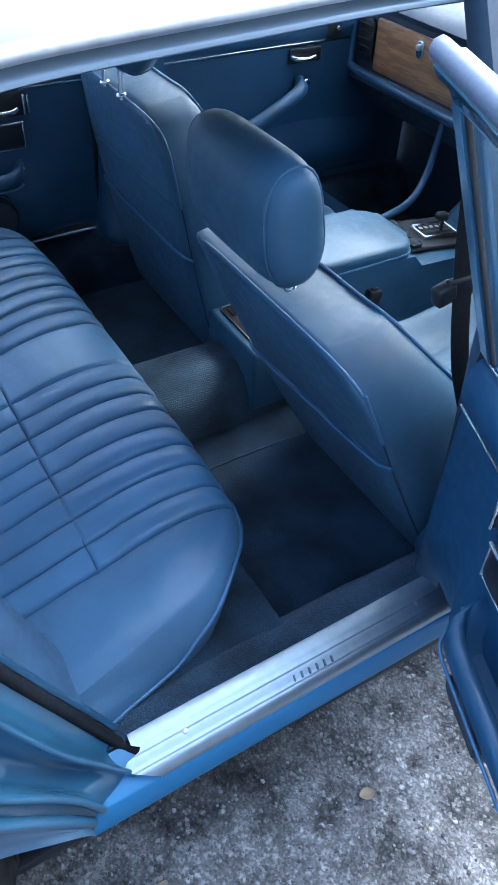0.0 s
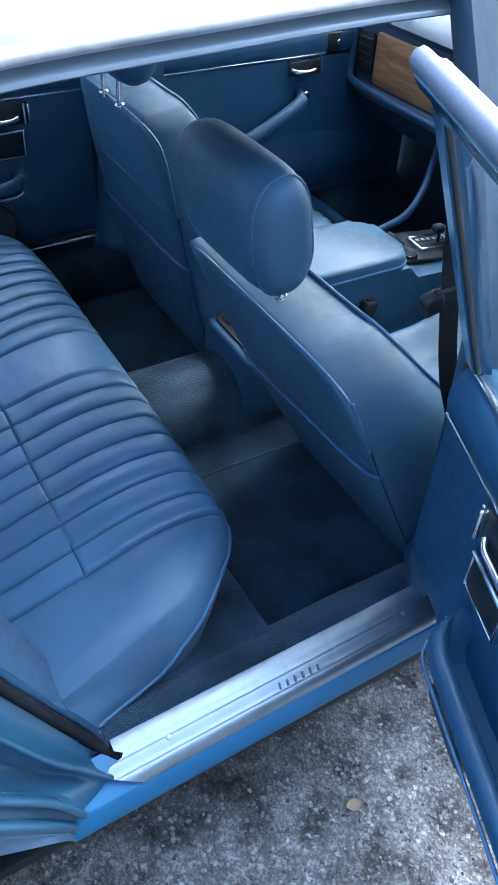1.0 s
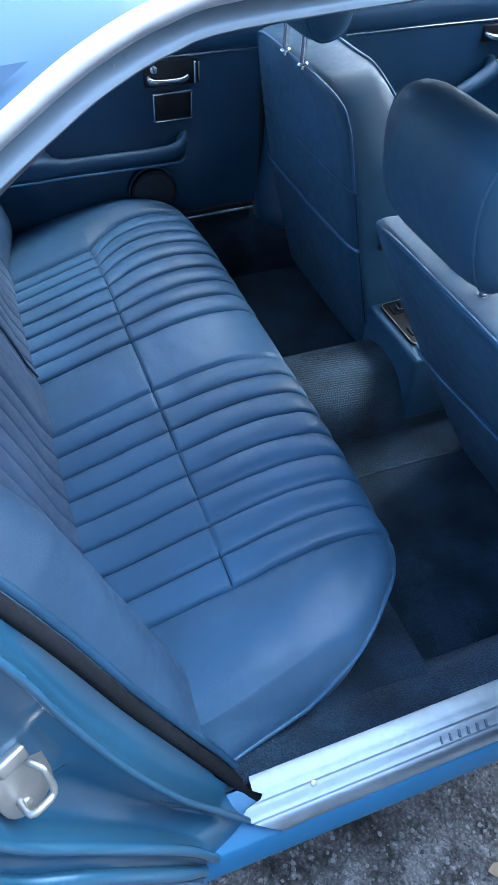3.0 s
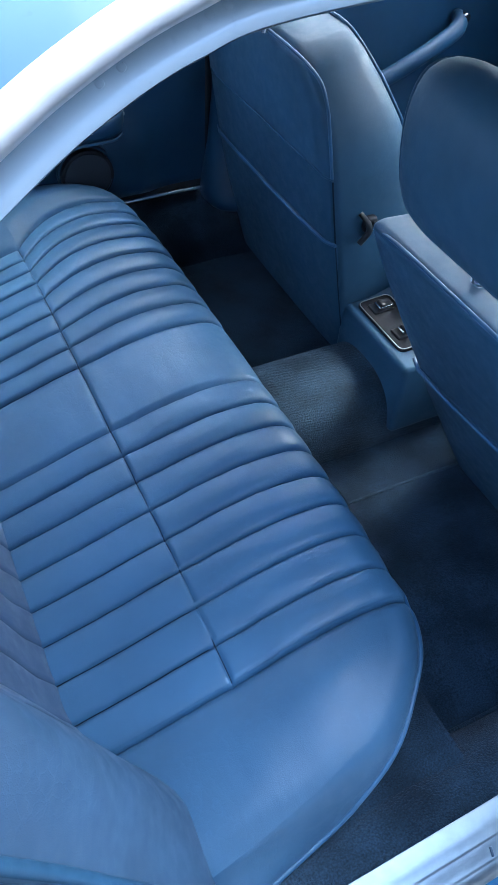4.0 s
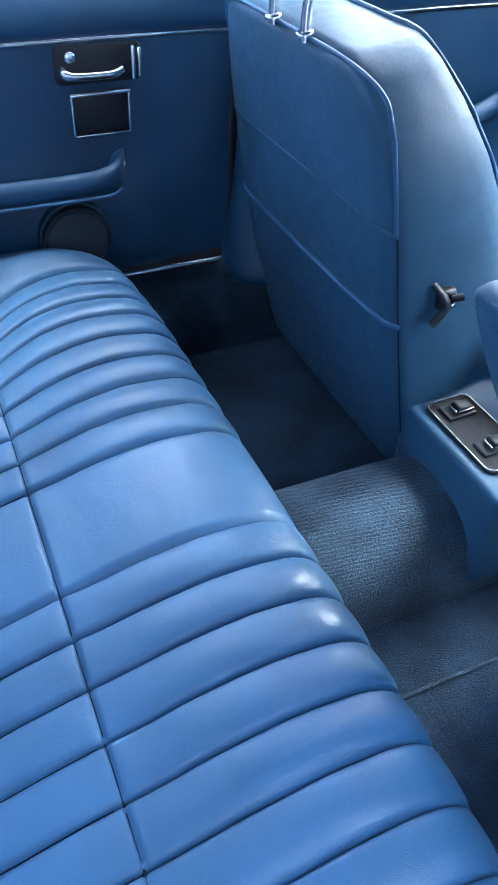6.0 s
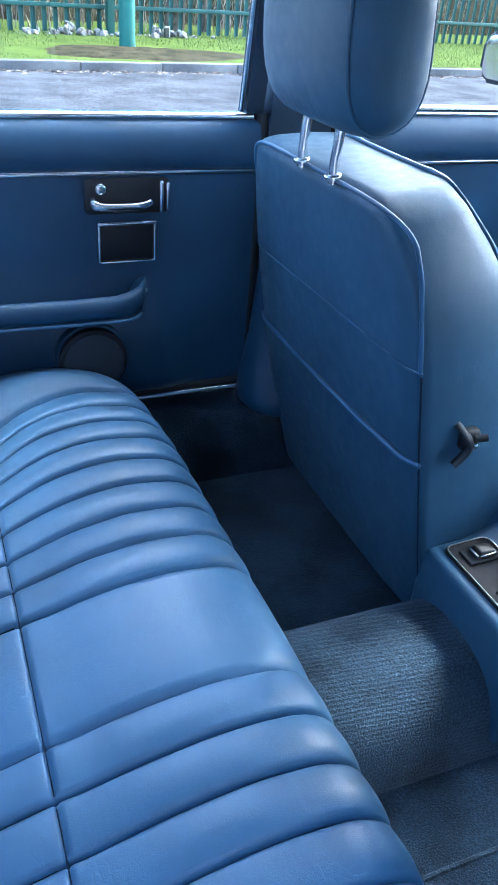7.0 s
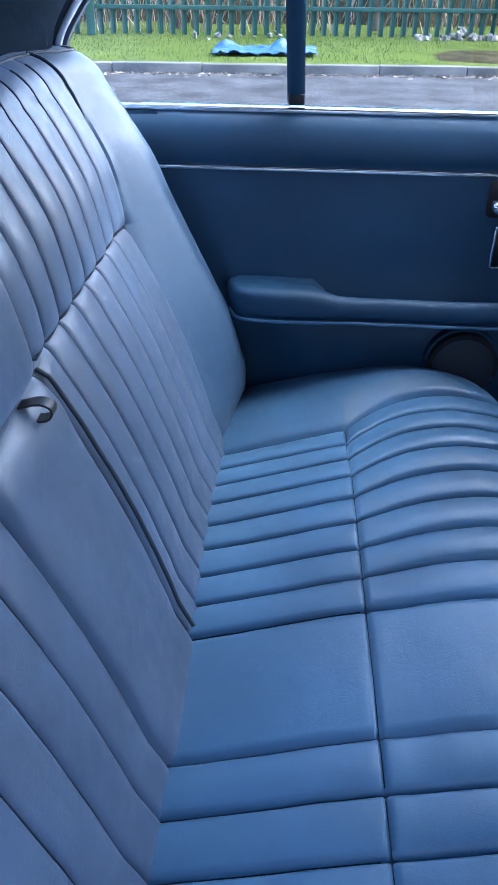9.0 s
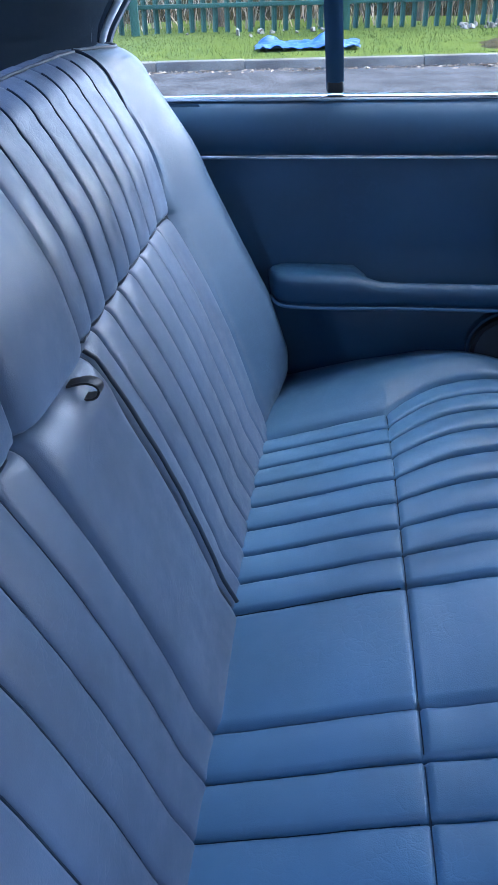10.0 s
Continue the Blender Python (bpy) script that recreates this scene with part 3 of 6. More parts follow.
def band(profile, i0, i1, flip=False):
    rings = []
    for i in range(i0, i1):
        n = ap_out(i)
        if n.z < 0 and i < 40:
            n = -n
        r = [AP[i] + n * o + Vector((0, dy, 0)) for o, dy in profile]
        rings.append([far(p) for p in r] if flip else r)
    return loft(rings)


TOPEND = 104
TOP0 = min(i for i, p in enumerate(AP) if p.x < 1.16)
RAIL = [(0.006, 0.040), (0.004, 0.012), (0.003, -0.006), (0.004, -0.012), (0.006, -0.0145), (0.009, -0.0140), (0.012, -0.0115), (0.021, -0.002)]
CHAN = [(0.021, -0.002), (0.0225, -0.006), (0.025, -0.017)]
GUT = [(0.025, -0.017), (0.027, -0.022), (0.031, -0.0255), (0.036, -0.026), (0.040, -0.023), (0.043, -0.016), (0.043, 0.004)]
for side, flip in (("near", False), ("far", True)):
    fr = thing("roof_rail", "painted blue door aperture rail with bright gutter trim", "car body", "roof rails", kind="structure")
    part("rail_flange", band(RAIL, TOP0, TOPEND, flip), PAINT_RAIL_LIT, fr)
    part("gutter_channel", band(CHAN, TOP0, TOPEND, flip), PAINT_SHADED, fr)
    part("gutter_trim", band(GUT, TOP0, TOPEND, flip), BRIGHT, fr, "bright metal gutter trim")
    tr = [p + Vector((0, 0.020, 0.006)) for p in AP[0:TOPEND] if p.x < -0.17]
    part("door_seal", tube([far(p) for p in tr] if flip else tr, 0.008 if flip else 0.015, 10), VINYL_DARK if flip else GREY_TRIM, fr, "grey cloth-covered edge trim")
    if not flip:
        for i in (42, 44, 52, 54):
            n = ap_out(i)
            c = AP[i] + n * 0.0165 + Vector((0, -0.0066, 0))
            m = Matrix.Translation(c) @ (n * 0.72 + Vector((0, -0.69, 0))).to_track_quat('Z', 'Y').to_matrix().to_4x4()
            part("spot_weld", disc(0.0022, 0.0004, m, 12, 0.0002), PAINT_RAIL_LIT, fr)


# roof skin between the gutters
ROOF1 = max(i for i, p in enumerate(AP[:TOPEND]) if p.z > 1.03)


def roof_fn(u, v):
    i = int(u)
    n = ap_out(i)
    a = AP[i] + n * 0.043 + Vector((0, -0.014, 0))
    s = v
    y = a.y + (2 * (YC - a.y)) * s
    k = math.sin(math.pi * s) ** lerp([-0.4, 0.0], [0.55, 0.85], a.x)
    crown = lerp([-0.62, -0.4, -0.2, 0.0, 0.9, 1.3], [1.232, 1.265, 1.300, 1.318, 1.326, 1.30], a.x)
    return Vector((a.x, y, a.z + (crown - a.z) * k))


struct("roof", surf(roof_fn, list(range(TOP0, ROOF1, 2)), [0, 0.008, 0.02, 0.035, 0.06, 0.1, 0.16, 0.24, 0.34, 0.44, 0.5, 0.56, 0.66, 0.76, 0.84, 0.9, 0.94, 0.965, 0.98, 0.992, 1]), PAINT, "glossy light blue metallic car roof", "car roof", sharp=60)


def liner_fn(u, v):
    i = int(u)
    a = AP[i] + Vector((0, 0.03, 0.0))
    y = a.y + 2 * (YC - a.y) * v
    return Vector((a.x, y, a.z + 0.05 * math.sin(math.pi * v) ** 0.7))


struct("ceiling", surf(liner_fn, list(range(TOP0, 66, 2)), [i / 16 for i in range(17)]), LINER, "dark blue cloth headlining under the roof", "headlining")


# sail panels and rear shelf behind the back seat
def sail(flip):
    f = far if flip else (lambda p: Vector(p))
    outer = []
    for i in range(62, TOPEND, 3):
        a = AP[i] + ap_out(i) * 0.054 + Vector((0, -0.008, -0.002))
        t = (i - 62) / (TOPEND - 62)
        b = Vector((-0.64 - 0.45 * t, a.y + 0.02, 1.195 - 0.28 * t))
        outer.append([f(a.lerp(b, k / 6)) for k in range(7)])
    return loft(outer)


def sail_trim(flip):
    f = far if flip else (lambda p: Vector(p))
    rows = []
    for i in range(60, TOPEND, 3):
        a = AP[i] + Vector((0, 0.034, 0))
        t = (i - 60) / (TOPEND - 60)
        b = Vector((-0.92 - 0.14 * t, a.y + 0.30, 1.14 - 0.25 * t))
        rows.append([f(a.lerp(b, k / 6) + Vector((0, 0.02 * math.sin(math.pi * k / 6), 0))) for k in range(7)])
    last = [p + Vector((-0.03, 0.0, -0.16)) for p in rows[-1]]
    return loft(rows + [last])


for flip in (False, True):
    struct("sail_panel", sail(flip), PAINT, "blue painted rear roof pillar skin", "car body")
    struct("pillar_trim", sail_trim(flip), LINER, "dark blue vinyl rear pillar trim", "pillar trim")
struct("parcel_shelf", span(-1.05, -0.47, 0.12, 1.45, 0.86, 0.89, 0.008), LINER, "dark vinyl rear parcel shelf", "shelf")
rw = struct("window_1", thick(surf(lambda u, v: Vector((-0.58 - 0.44 * u, 0.40 + v * 0.77, 1.222 - 0.30 * u + 0.03 * math.sin(math.pi * v))), [i / 8 for i in range(9)], [i / 12 for i in range(13)]), 0.005), GLASS, "curved clear rear windscreen", "window")
rw.visible_shadow = False

# sill: painted outer sill, tread plate, carpets
SILL_P = [(0.030, 0.392), (0.012, 0.388), (-0.024, 0.374), (-0.032, 0.368), (-0.038, 0.350), (-0.040, 0.332), (-0.034, 0.318), (-0.012, 0.310), (0.03, 0.30)]


def sill_skin(flip):
    f = mir if flip else (lambda p: Vector(p))
    pr = catmull([Vector((0, y, z)) for y, z in SILL_P], 36)
    return loft([[f(Vector((x, p.y + (0.02 * min(x, 0.7)), p.z))) for p in pr] for x in (-0.150, -0.144, -0.1, 0.2, 0.5, 0.9, 1.7)])


for flip in (False, True):
    struct("sill", sill_skin(flip), PAINT_SILL_LIT, "blue painted outer body sill", "sill")


def tread(flip):
    f = mir if flip else (lambda p: Vector(p))
    t = thing("tread_plate", "ribbed bright metal door sill tread plate", "sill plate", "sill plates", at=f(Vector((0.23, 0.0, 0.39))))
    prof = [(0.038, 0.399), (0.037, 0.405), (0.019, 0.405), (0.014, 0.4025)]
    y, z = 0.012, 0.4020
    for k in range(7):
        if k not in (1, 5):
            prof.append((y, z))
            y -= 0.0048
            z -= 0.0021
            continue
        prof += [(y, z), (y - 0.0012, z - 0.0002), (y - 0.0028, z - 0.0008), (y - 0.0036, z - 0.0019)]
        y -= 0.0048
        z -= 0.0021
    prof += [(y, z), (-0.026, 0.382), (-0.030, 0.376), (-0.030, 0.371)]
    rows = []
    def cut(yy):
        """The scalloped rear end."""
        return lerp([-0.030, -0.024, -0.014, -0.004, 0.002, 0.007, 0.012, 0.018, 0.026, 0.034, 0.038], [0.030, 0.012, -0.006, -0.014, -0.008, 0.014, 0.018, 0.008, -0.002, 0.002, 0.010], yy)
    for x in [-0.068, -0.065, -0.058, -0.048, -0.036, -0.022, -0.005] + [i * 0.05 for i in range(12)] + [0.557, 0.561]:
        w = max(0.0, min(1.0, (-0.005 - x) / 0.063))
        rows.append([f(Vector((x + cut(yy) * w, yy + 0.024 * x, zz))) for yy, zz in prof])
    part("plate", thick(loft(rows), 0.0015), ALLOY, t)
    for x in (0.018, 0.46):
        c = f(Vector((x, 0.002 + 0.024 * x, 0.3965)))
        part("screw", disc(0.0042, 0.002, Matrix.Translation(c) @ pose(0, 0, 0, 24 if not flip else -24), 16, 0.001), STEEL, t)
    if flip:
        part("edge_strip", tube([(-0.05, 1.472, 0.411), (0.2, 1.472, 0.411), (0.486, 1.472, 0.412)], 0.008, 12, flat=0.8), CHROME, t, "bright inner edge strip")
    if not flip:
        # worn lettering, drawn as plain bars
        for k, w in enumerate((0.008, 0.0105, 0.011, 0.011, 0.0105, 0.0105)):
            cx = 0.206 + k * 0.0142
            part("letter_bar", box((cx, -0.003, 0.3945), (w * 0.40, 0.0105, 0.0010), 0.0003, pose(0, 0, 0, 23, 0, -12)), INK, t)


tread(False)
tread(True)

# rear door jamb and wheel arch on the near side
C0 = catmull([(-0.305, 0.053, 0.93), (-0.277, 0.05, 0.861), (-0.24, 0.05, 0.765), (-0.196, 0.05, 0.644), (-0.14, 0.048, 0.51), (-0.095, 0.04, 0.41), (-0.066, 0.03, 0.365)], 40)
C1 = catmull([(-0.318, 0.02, 0.93), (-0.283, 0.0, 0.87), (-0.255, 0.0, 0.765), (-0.219, 0.0, 0.652), (-0.165, 0.0, 0.52), (-0.118, 0.0, 0.44), (-0.076, -0.005, 0.378)], 40)
C2 = catmull([(-0.42, -0.02, 0.94), (-0.395, -0.045, 0.885), (-0.36, -0.05, 0.775), (-0.325, -0.055, 0.69), (-0.25, -0.055, 0.605), (-0.172, -0.045, 0.49), (-0.132, -0.03, 0.378)], 40)
C2B = catmull([(-0.43, -0.035, 0.94), (-0.41, -0.062, 0.885), (-0.38, -0.068, 0.775), (-0.34, -0.072, 0.655), (-0.262, -0.072, 0.58), (-0.182, -0.06, 0.462), (-0.148, -0.038, 0.366)], 40)


def jamb():
    rows = []
    for i in range(40):
        a, b, c, d = C0[i], C1[i], C2[i], C2B[i]
        t = i / 39
        fade = step(0.0, 0.12, t) * step(1.0, 0.86, t)
        deep = 0.008 + 0.030 * step(0.44, 0.50, t) * step(0.93, 0.80, t)
        r = [a]
        for s in (0.2, 0.45, 0.7, 0.88):
            r.append(a.lerp(b, s) + Vector((-0.5, 0.6, 0)) * (0.016 * math.sin(math.pi * s)))
        ridge = Vector((0.6, -0.6, 0.2)) * 0.010 * fade
        r += [b + ridge * 0.8, b.lerp(c, 0.03) + ridge, b.lerp(c, 0.07) + ridge * 0.5]
        for s in (0.12, 0.17, 0.23, 0.32, 0.42, 0.52, 0.62, 0.70, 0.77, 0.82, 0.87):
            k = step(0.07, 0.20, s) * step(0.90, 0.74, s)
            r.append(b.lerp(c, s) + Vector((-0.75, 0.5, 0)) * deep * k * fade)
        r += [b.lerp(c, 0.92) + ridge * 0.6, b.lerp(c, 0.96) + ridge, c + ridge * 0.7]
        for s in (0.2, 0.42, 0.62, 0.8):
            r.append(c.lerp(d, s) + Vector((-0.3, 0.35, -0.1)) * 0.012 * math.sin(math.pi * s) * fade)
        r += [c.lerp(d, 0.92) + Vector((0.003, -0.003, 0.003)), d]
        rows.append(r)
    return loft(rows)


jb = thing("rear_wing", "blue painted rear wing with door jamb and wheel arch", "car body", at=(-0.4, 0, 0.3), kind="structure")
part("jamb", jamb(), PAINT_SHADED, jb, sharp=60)
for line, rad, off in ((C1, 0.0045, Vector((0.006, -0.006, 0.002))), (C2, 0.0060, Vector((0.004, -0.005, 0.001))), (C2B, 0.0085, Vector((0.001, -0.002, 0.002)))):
    part("pressed_ridge", tube([p + off for p in line], rad, 10), PAINT_SHADED, jb)
ARCH = catmull([(-0.148, -0.042, 0.36), (-0.160, -0.056, 0.41), (-0.19, -0.064, 0.445), (-0.25, -0.068, 0.49), (-0.36, -0.072, 0.53), (-0.52, -0.074, 0.555), (-0.70, -0.074, 0.53), (-0.84, -0.072, 0.46), (-0.93, -0.068, 0.33)], 60)
TOPL = catmull([(-0.148, -0.038, 0.366), (-0.182, -0.060, 0.462), (-0.262, -0.072, 0.580), (-0.34, -0.072, 0.655), (-0.415, -0.078, 0.86), (-0.60, -0.08, 0.91), (-0.8, -0.078, 0.91), (-1.05, -0.074, 0.905), (-1.35, -0.06, 0.895)], 60)
part("skin", loft([[a.lerp(b, k / 8) + Vector((0, -0.010 * math.sin(math.pi * k / 8) - 0.012 * bell(k - 1.2, 0.9), 0)) for k in range(9)] for a, b in zip(ARCH, TOPL)]), PAINT, jb, sharp=60)
part("arch_lip", loft([[a, a + Vector((0, 0.004, -0.004)), a + Vector((0, 0.05, 0.002)), a + Vector((-0.01, 0.16, 0.02))] for a in ARCH]), PAINT_SHADED, jb)
part("waist_deck", loft([[TOPL[i], TOPL[i] + Vector((0, 0.06, 0.012)), Vector((TOPL[i].x, 0.16, 0.92))] for i in range(24, 60)]), PAINT, jb)
sl = [p + Vector((0.006, 0.008, 0)) for p in catmull([(-0.345, 0.07, 0.95), (-0.305, 0.056, 0.905), (-0.277, 0.05, 0.855), (-0.24, 0.05, 0.765), (-0.196, 0.05, 0.644), (-0.14, 0.048, 0.51), (-0.10, 0.042, 0.425), (-0.080, 0.030, 0.392), (-0.064, 0.014, 0.386), (-0.050, 0.000, 0.388)], 60)]
part("door_seal", tube(sl, 0.010, 10, flat=0.8), SEAL, jb, "black rubber door seal")
part("inner_trim_edge", tube([p + Vector((0.007, 0.019, 0)) for p in sl[:-8]], 0.006, 8, flat=0.7), VINYL, jb, "blue leather edge trim")
wm = Matrix.Translation((-0.262, -0.002, 0.745)) @ pose(0, 0, 0, 0, 0, 0)
st = thing("striker", "worn zinc door lock striker plate", "door striker", at=(-0.30, -0.02, 0.728))
SM = Matrix.Translation((-0.300, -0.022, 0.728)) @ Vector((0.50, -0.82, 0.28)).to_track_quat('Z', 'Y').to_matrix().to_4x4()
part("plate", prism(rrect(0.054, 0.082, 0.026, 6), 0.003, SM, 0.001), STEEL, st)
part("loop", moved(tube(catmull([(-0.010, -0.018, 0.0), (-0.012, -0.018, 0.022), (0.0, -0.018, 0.026), (0.014, -0.016, 0.024), (0.016, 0.010, 0.022), (0.012, 0.018, 0.012), (0.010, 0.018, 0.0)], 24), 0.0035, 8), SM), STEEL, st)
for yy in (-0.026, 0.026):
    part("screw", disc(0.0055, 0.004, SM @ Matrix.Translation((-0.006, yy, 0.002)), 14, 0.0015), STEEL, st)
part("wedge", moved(box((0.000, 0.034, 0.008), (0.030, 0.016, 0.012), 0.003), SM), STEEL, st)

# far side wing skin and the trim behind the far bolster
fw = thing("rear_wing", "blue painted far rear wing with dark inner trim", "car body", at=(-0.4, 1.6, 0.3), kind="structure")
part("skin", loft([[mir(a.lerp(b, k / 8) + Vector((0, -0.010 * math.sin(math.pi * k / 8), 0))) for k in range(9)] for a, b in zip(ARCH, TOPL)]), PAINT, fw, sharp=60)
part("inner_trim", loft([[Vector((-1.0 + k * (1.0 + xe), 1.4818, z)) for xe, z in ((-0.055, 0.36), (-0.13, 0.51), (-0.187, 0.65), (-0.24, 0.80), (-0.30, 0.889))] for k in (0, 0.4, 0.8, 1.0)]), VINYL, fw)

# wheel
wh = thing("road_wheel", "black tyre on the rear wheel under the arch", "wheel", at=(-0.57, 0.06, 0.0))
tp = [(0.20, -0.085), (0.24, -0.100), (0.285, -0.104), (0.305, -0.092), (0.315, -0.07), (0.317, 0.0), (0.315, 0.07), (0.305, 0.092), (0.24, 0.10), (0.20, 0.085)]
part("tyre", loft([[Vector((-0.57 + r * math.cos(a), 0.065 + y, 0.316 + r * math.sin(a))) for r, y in tp] for a in [2 * math.pi * i / 64 for i in range(65)]]), TYRE, wh)
for k in (-0.05, -0.02, 0.02, 0.05):
    part("tread_rib", tube([(-0.57 + 0.319 * math.cos(a), 0.065 + k, 0.316 + 0.319 * math.sin(a)) for a in [2 * math.pi * i / 64 for i in range(64)]], 0.006, 6, closed=True), TYRE, wh)
part("rim", loft([[Vector((-0.57 + r * math.cos(a), 0.065 + y, 0.316 + r * math.sin(a))) for r, y in ((0.2, -0.085), (0.195, -0.06), (0.12, -0.05), (0.06, -0.07), (0.0, -0.075))] for a in [2 * math.pi * i / 32 for i in range(33)]]), STEEL, wh)

# floor, tunnel, seat riser
FZ = 0.235
struct("floor", surf(lambda x, y: Vector((x, y, FZ + 0.003 * noise.noise((x * 7, y * 7, 0)))), [0.10 + i * 0.04 for i in range(45)], [0.11 + i * 0.035 for i in range(40)]), CARPET, "dark blue carpeted car floor", "carpet")
struct("underbody", span(-1.2, 1.75, 0.02, 1.57, 0.17, 0.20, 0.01), RUBBER, "black underside of the car floor", "car body")


def inner_sill(flip):
    f = mir if flip else (lambda p: Vector(p))
    pr = catmull([Vector((0, y, z)) for y, z in ((0.030, 0.396), (0.05, 0.396), (0.08, 0.388), (0.108, 0.368), (0.134, 0.338), (0.150, 0.310), (0.158, 0.27), (0.162, 0.20))], 22)
    return loft([[f(Vector((x, p.y + 0.004 * noise.noise((x * 9, p.z * 12, 1)), p.z + 0.003 * noise.noise((x * 8, p.y * 20, 2))))) for p in pr] for x in [-0.1 + i * 0.03 for i in range(60)]])


for flip in (False, True):
    struct("sill_carpet", inner_sill(flip), CARPET, "grey-blue carpet over the inner sill", "carpet")
# carpeted riser below the cushion
struct("seat_riser", span(-0.12, 0.258, 0.05, 1.515, 0.20, 0.374, 0.012), CARPET, "carpeted riser under the rear seat", "carpet")


def tunnel():
    rows = []
    for x in [0.20 + i * 0.03 for i in range(46)]:
        r = []
        for k in range(25):
            a = math.pi * k / 24
            y = 0.824 - 0.112 * math.copysign(abs(math.cos(a)) ** 0.75, math.cos(a))
            z = FZ - 0.01 + 0.148 * math.sin(a) ** 0.66
            r.append(Vector((x, y, z + 0.003 * noise.noise((x * 12, y * 12, 0)))))
        rows.append(r)
    return loft(rows)


struct("tunnel", tunnel(), CARPET_RIB, "worn grey-blue carpet over the transmission tunnel", "carpet")


def floor_mat(y0, y1, flip):
    t = thing("floor_mat", "dark blue carpet floor mat with bound edge", "floor mat", "floor mats", at=(0.47, (y0 + y1) / 2, FZ))
    xs = [0.265 + i * 0.02 for i in range(22)]
    def fn(x, y):
        return Vector((x, y, FZ + 0.012 + 0.003 * noise.noise((x * 9, y * 9, 5))))
    part("carpet_sheet", thick(surf(fn, xs, [y0 + (y1 - y0) * i / 20 for i in range(21)]), 0.007), CARPET, t)
    e = [fn(x, y) + Vector((0, 0, 0.001)) for x, y in [(x, y0) for x in xs] + [(xs[-1], y0 + (y1 - y0) * k / 12) for k in range(1, 13)] + [(x, y1) for x in xs[::-1]]]
    part("binding", tube(e, 0.0035, 6), CARPET_RIB, t)


floor_mat(0.168, 0.597, False)
floor_mat(0.948, 1.424, True)

# centre pillars with belts, shell closing the front
for flip in (False, True):
    f = mir if flip else (lambda p: Vector(p))
    p = thing("door_pillar", "dark trimmed centre door pillar with blue foot trim", "pillar", "door pillars", at=f(Vector((0.60, 0.07, 0.3))), kind="structure")
    ring = lambda x0, x1, y0, y1, z: [f(Vector(q)) for q in ((x0, y0, z), (x1, y0, z), (x1 + 0.008, (y0 + y1) / 2, z), (x1, y1, z), (x0, y1, z), (x0 - 0.008, (y0 + y1) / 2, z))]
    part("post", loft([ring(0.512, 0.665, 0.02, 0.075, 0.36), ring(0.512, 0.66, 0.02, 0.075, 0.6), ring(0.512, 0.64, 0.04, 0.090, 0.93), ring(0.520, 0.63, 0.12, 0.165, 1.10), ring(0.525, 0.63, 0.22, 0.26, 1.285)], True, True), LINER, p, sharp=50)
    boot = []
    for z, x0, dy in ((0.372, 0.520, 0.085), (0.378, 0.492, 0.108), (0.390, 0.482, 0.116), (0.410, 0.479, 0.112), (0.44, 0.484, 0.096), (0.48, 0.492, 0.080), (0.54, 0.500, 0.068), (0.62, 0.508, 0.060), (0.74, 0.518, 0.056), (0.86, 0.528, 0.052)):
        if not flip:
            x0, dy = x0 + 0.05, dy * 0.55
        boot.append([f(Vector(q)) for q in ((x0 + 0.012, 0.066, z), (x0, 0.066 + dy * 0.25, z), (x0 + 0.004, 0.066 + dy * 0.6, z), (x0 + 0.018, 0.066 + dy * 0.88, z), (x0 + 0.045, 0.066 + dy, z), (x0 + 0.10, 0.066 + dy, z), (0.70, 0.066 + dy, z))])
    part("foot_trim", loft(boot), VINYL, p, "blue vinyl pillar foot trim", sharp=80)
    b = thing("seat_belt", "black woven front seat belt hanging from the pillar", "seat belt", "seat belts", at=f(Vector((0.6, 0.12, 0.6))))
    bp = catmull([f(Vector(q)) for q in (((0.60, 0.215, 1.20), (0.612, 0.15, 1.02), (0.622, 0.125, 0.85), (0.63, 0.135, 0.60), (0.64, 0.16, 0.42)) if flip else ((0.60, 0.235, 1.20), (0.565, 0.20, 1.03), (0.550, 0.16, 0.90), (0.556, 0.135, 0.79), (0.60, 0.125, 0.66), (0.66, 0.125, 0.45)))], 24)
    part("webbing", loft([[q + Vector((-0.018, 0, 0)), q + Vector((0, -0.001 if not flip else 0.001, 0)), q + Vector((0.018, 0, 0))] for q in bp]), SEAL, b)
    part("tongue", join(box(bp[9] + Vector((0.0, 0.006, 0)), (0.05, 0.014, 0.034), 0.004), box(bp[9] + Vector((-0.026, 0.008, -0.004)), (0.034, 0.022, 0.030), 0.005, pose(0, 0, 0, 0, -14, 0))) if not flip else box(bp[12] + Vector((0.0, -0.006, 0)), (0.05, 0.012, 0.03), 0.004), PLASTIC, b)
    part("upper_anchor", box(bp[0], (0.045, 0.02, 0.06), 0.006), PLASTIC, b)


# ---- rear bench ----
SEAM_N, SEAM_F = 0.268, 2 * YC - 0.268
PAN = 0.080
PC = 0.788          # middle of the plain centre panel
FL_N = (SEAM_N, PC - PAN)
FL_F = (PC + PAN, SEAM_F)
NFL = 8


def flute(y):
    """0 to 1 over each pleat, and the distance to the nearest stitched line; None outside the pleats."""
    for a, b in (FL_N, FL_F):
        if a <= y <= b:
            w = (b - a) / NFL
            f = (y - a) / w % 1.0
            return f, min(f, 1 - f) * w
    return None


def ysamples(a, b):
    """Sample places over a pleated stretch, closer near the stitched lines."""
    w = (b - a) / NFL
    return [a + w * (i + f) for i in range(NFL) for f in (0.0, 0.012, 0.032, 0.07, 0.13, 0.22, 0.36, 0.5, 0.64, 0.78, 0.87, 0.93, 0.968, 0.988)] + [b]


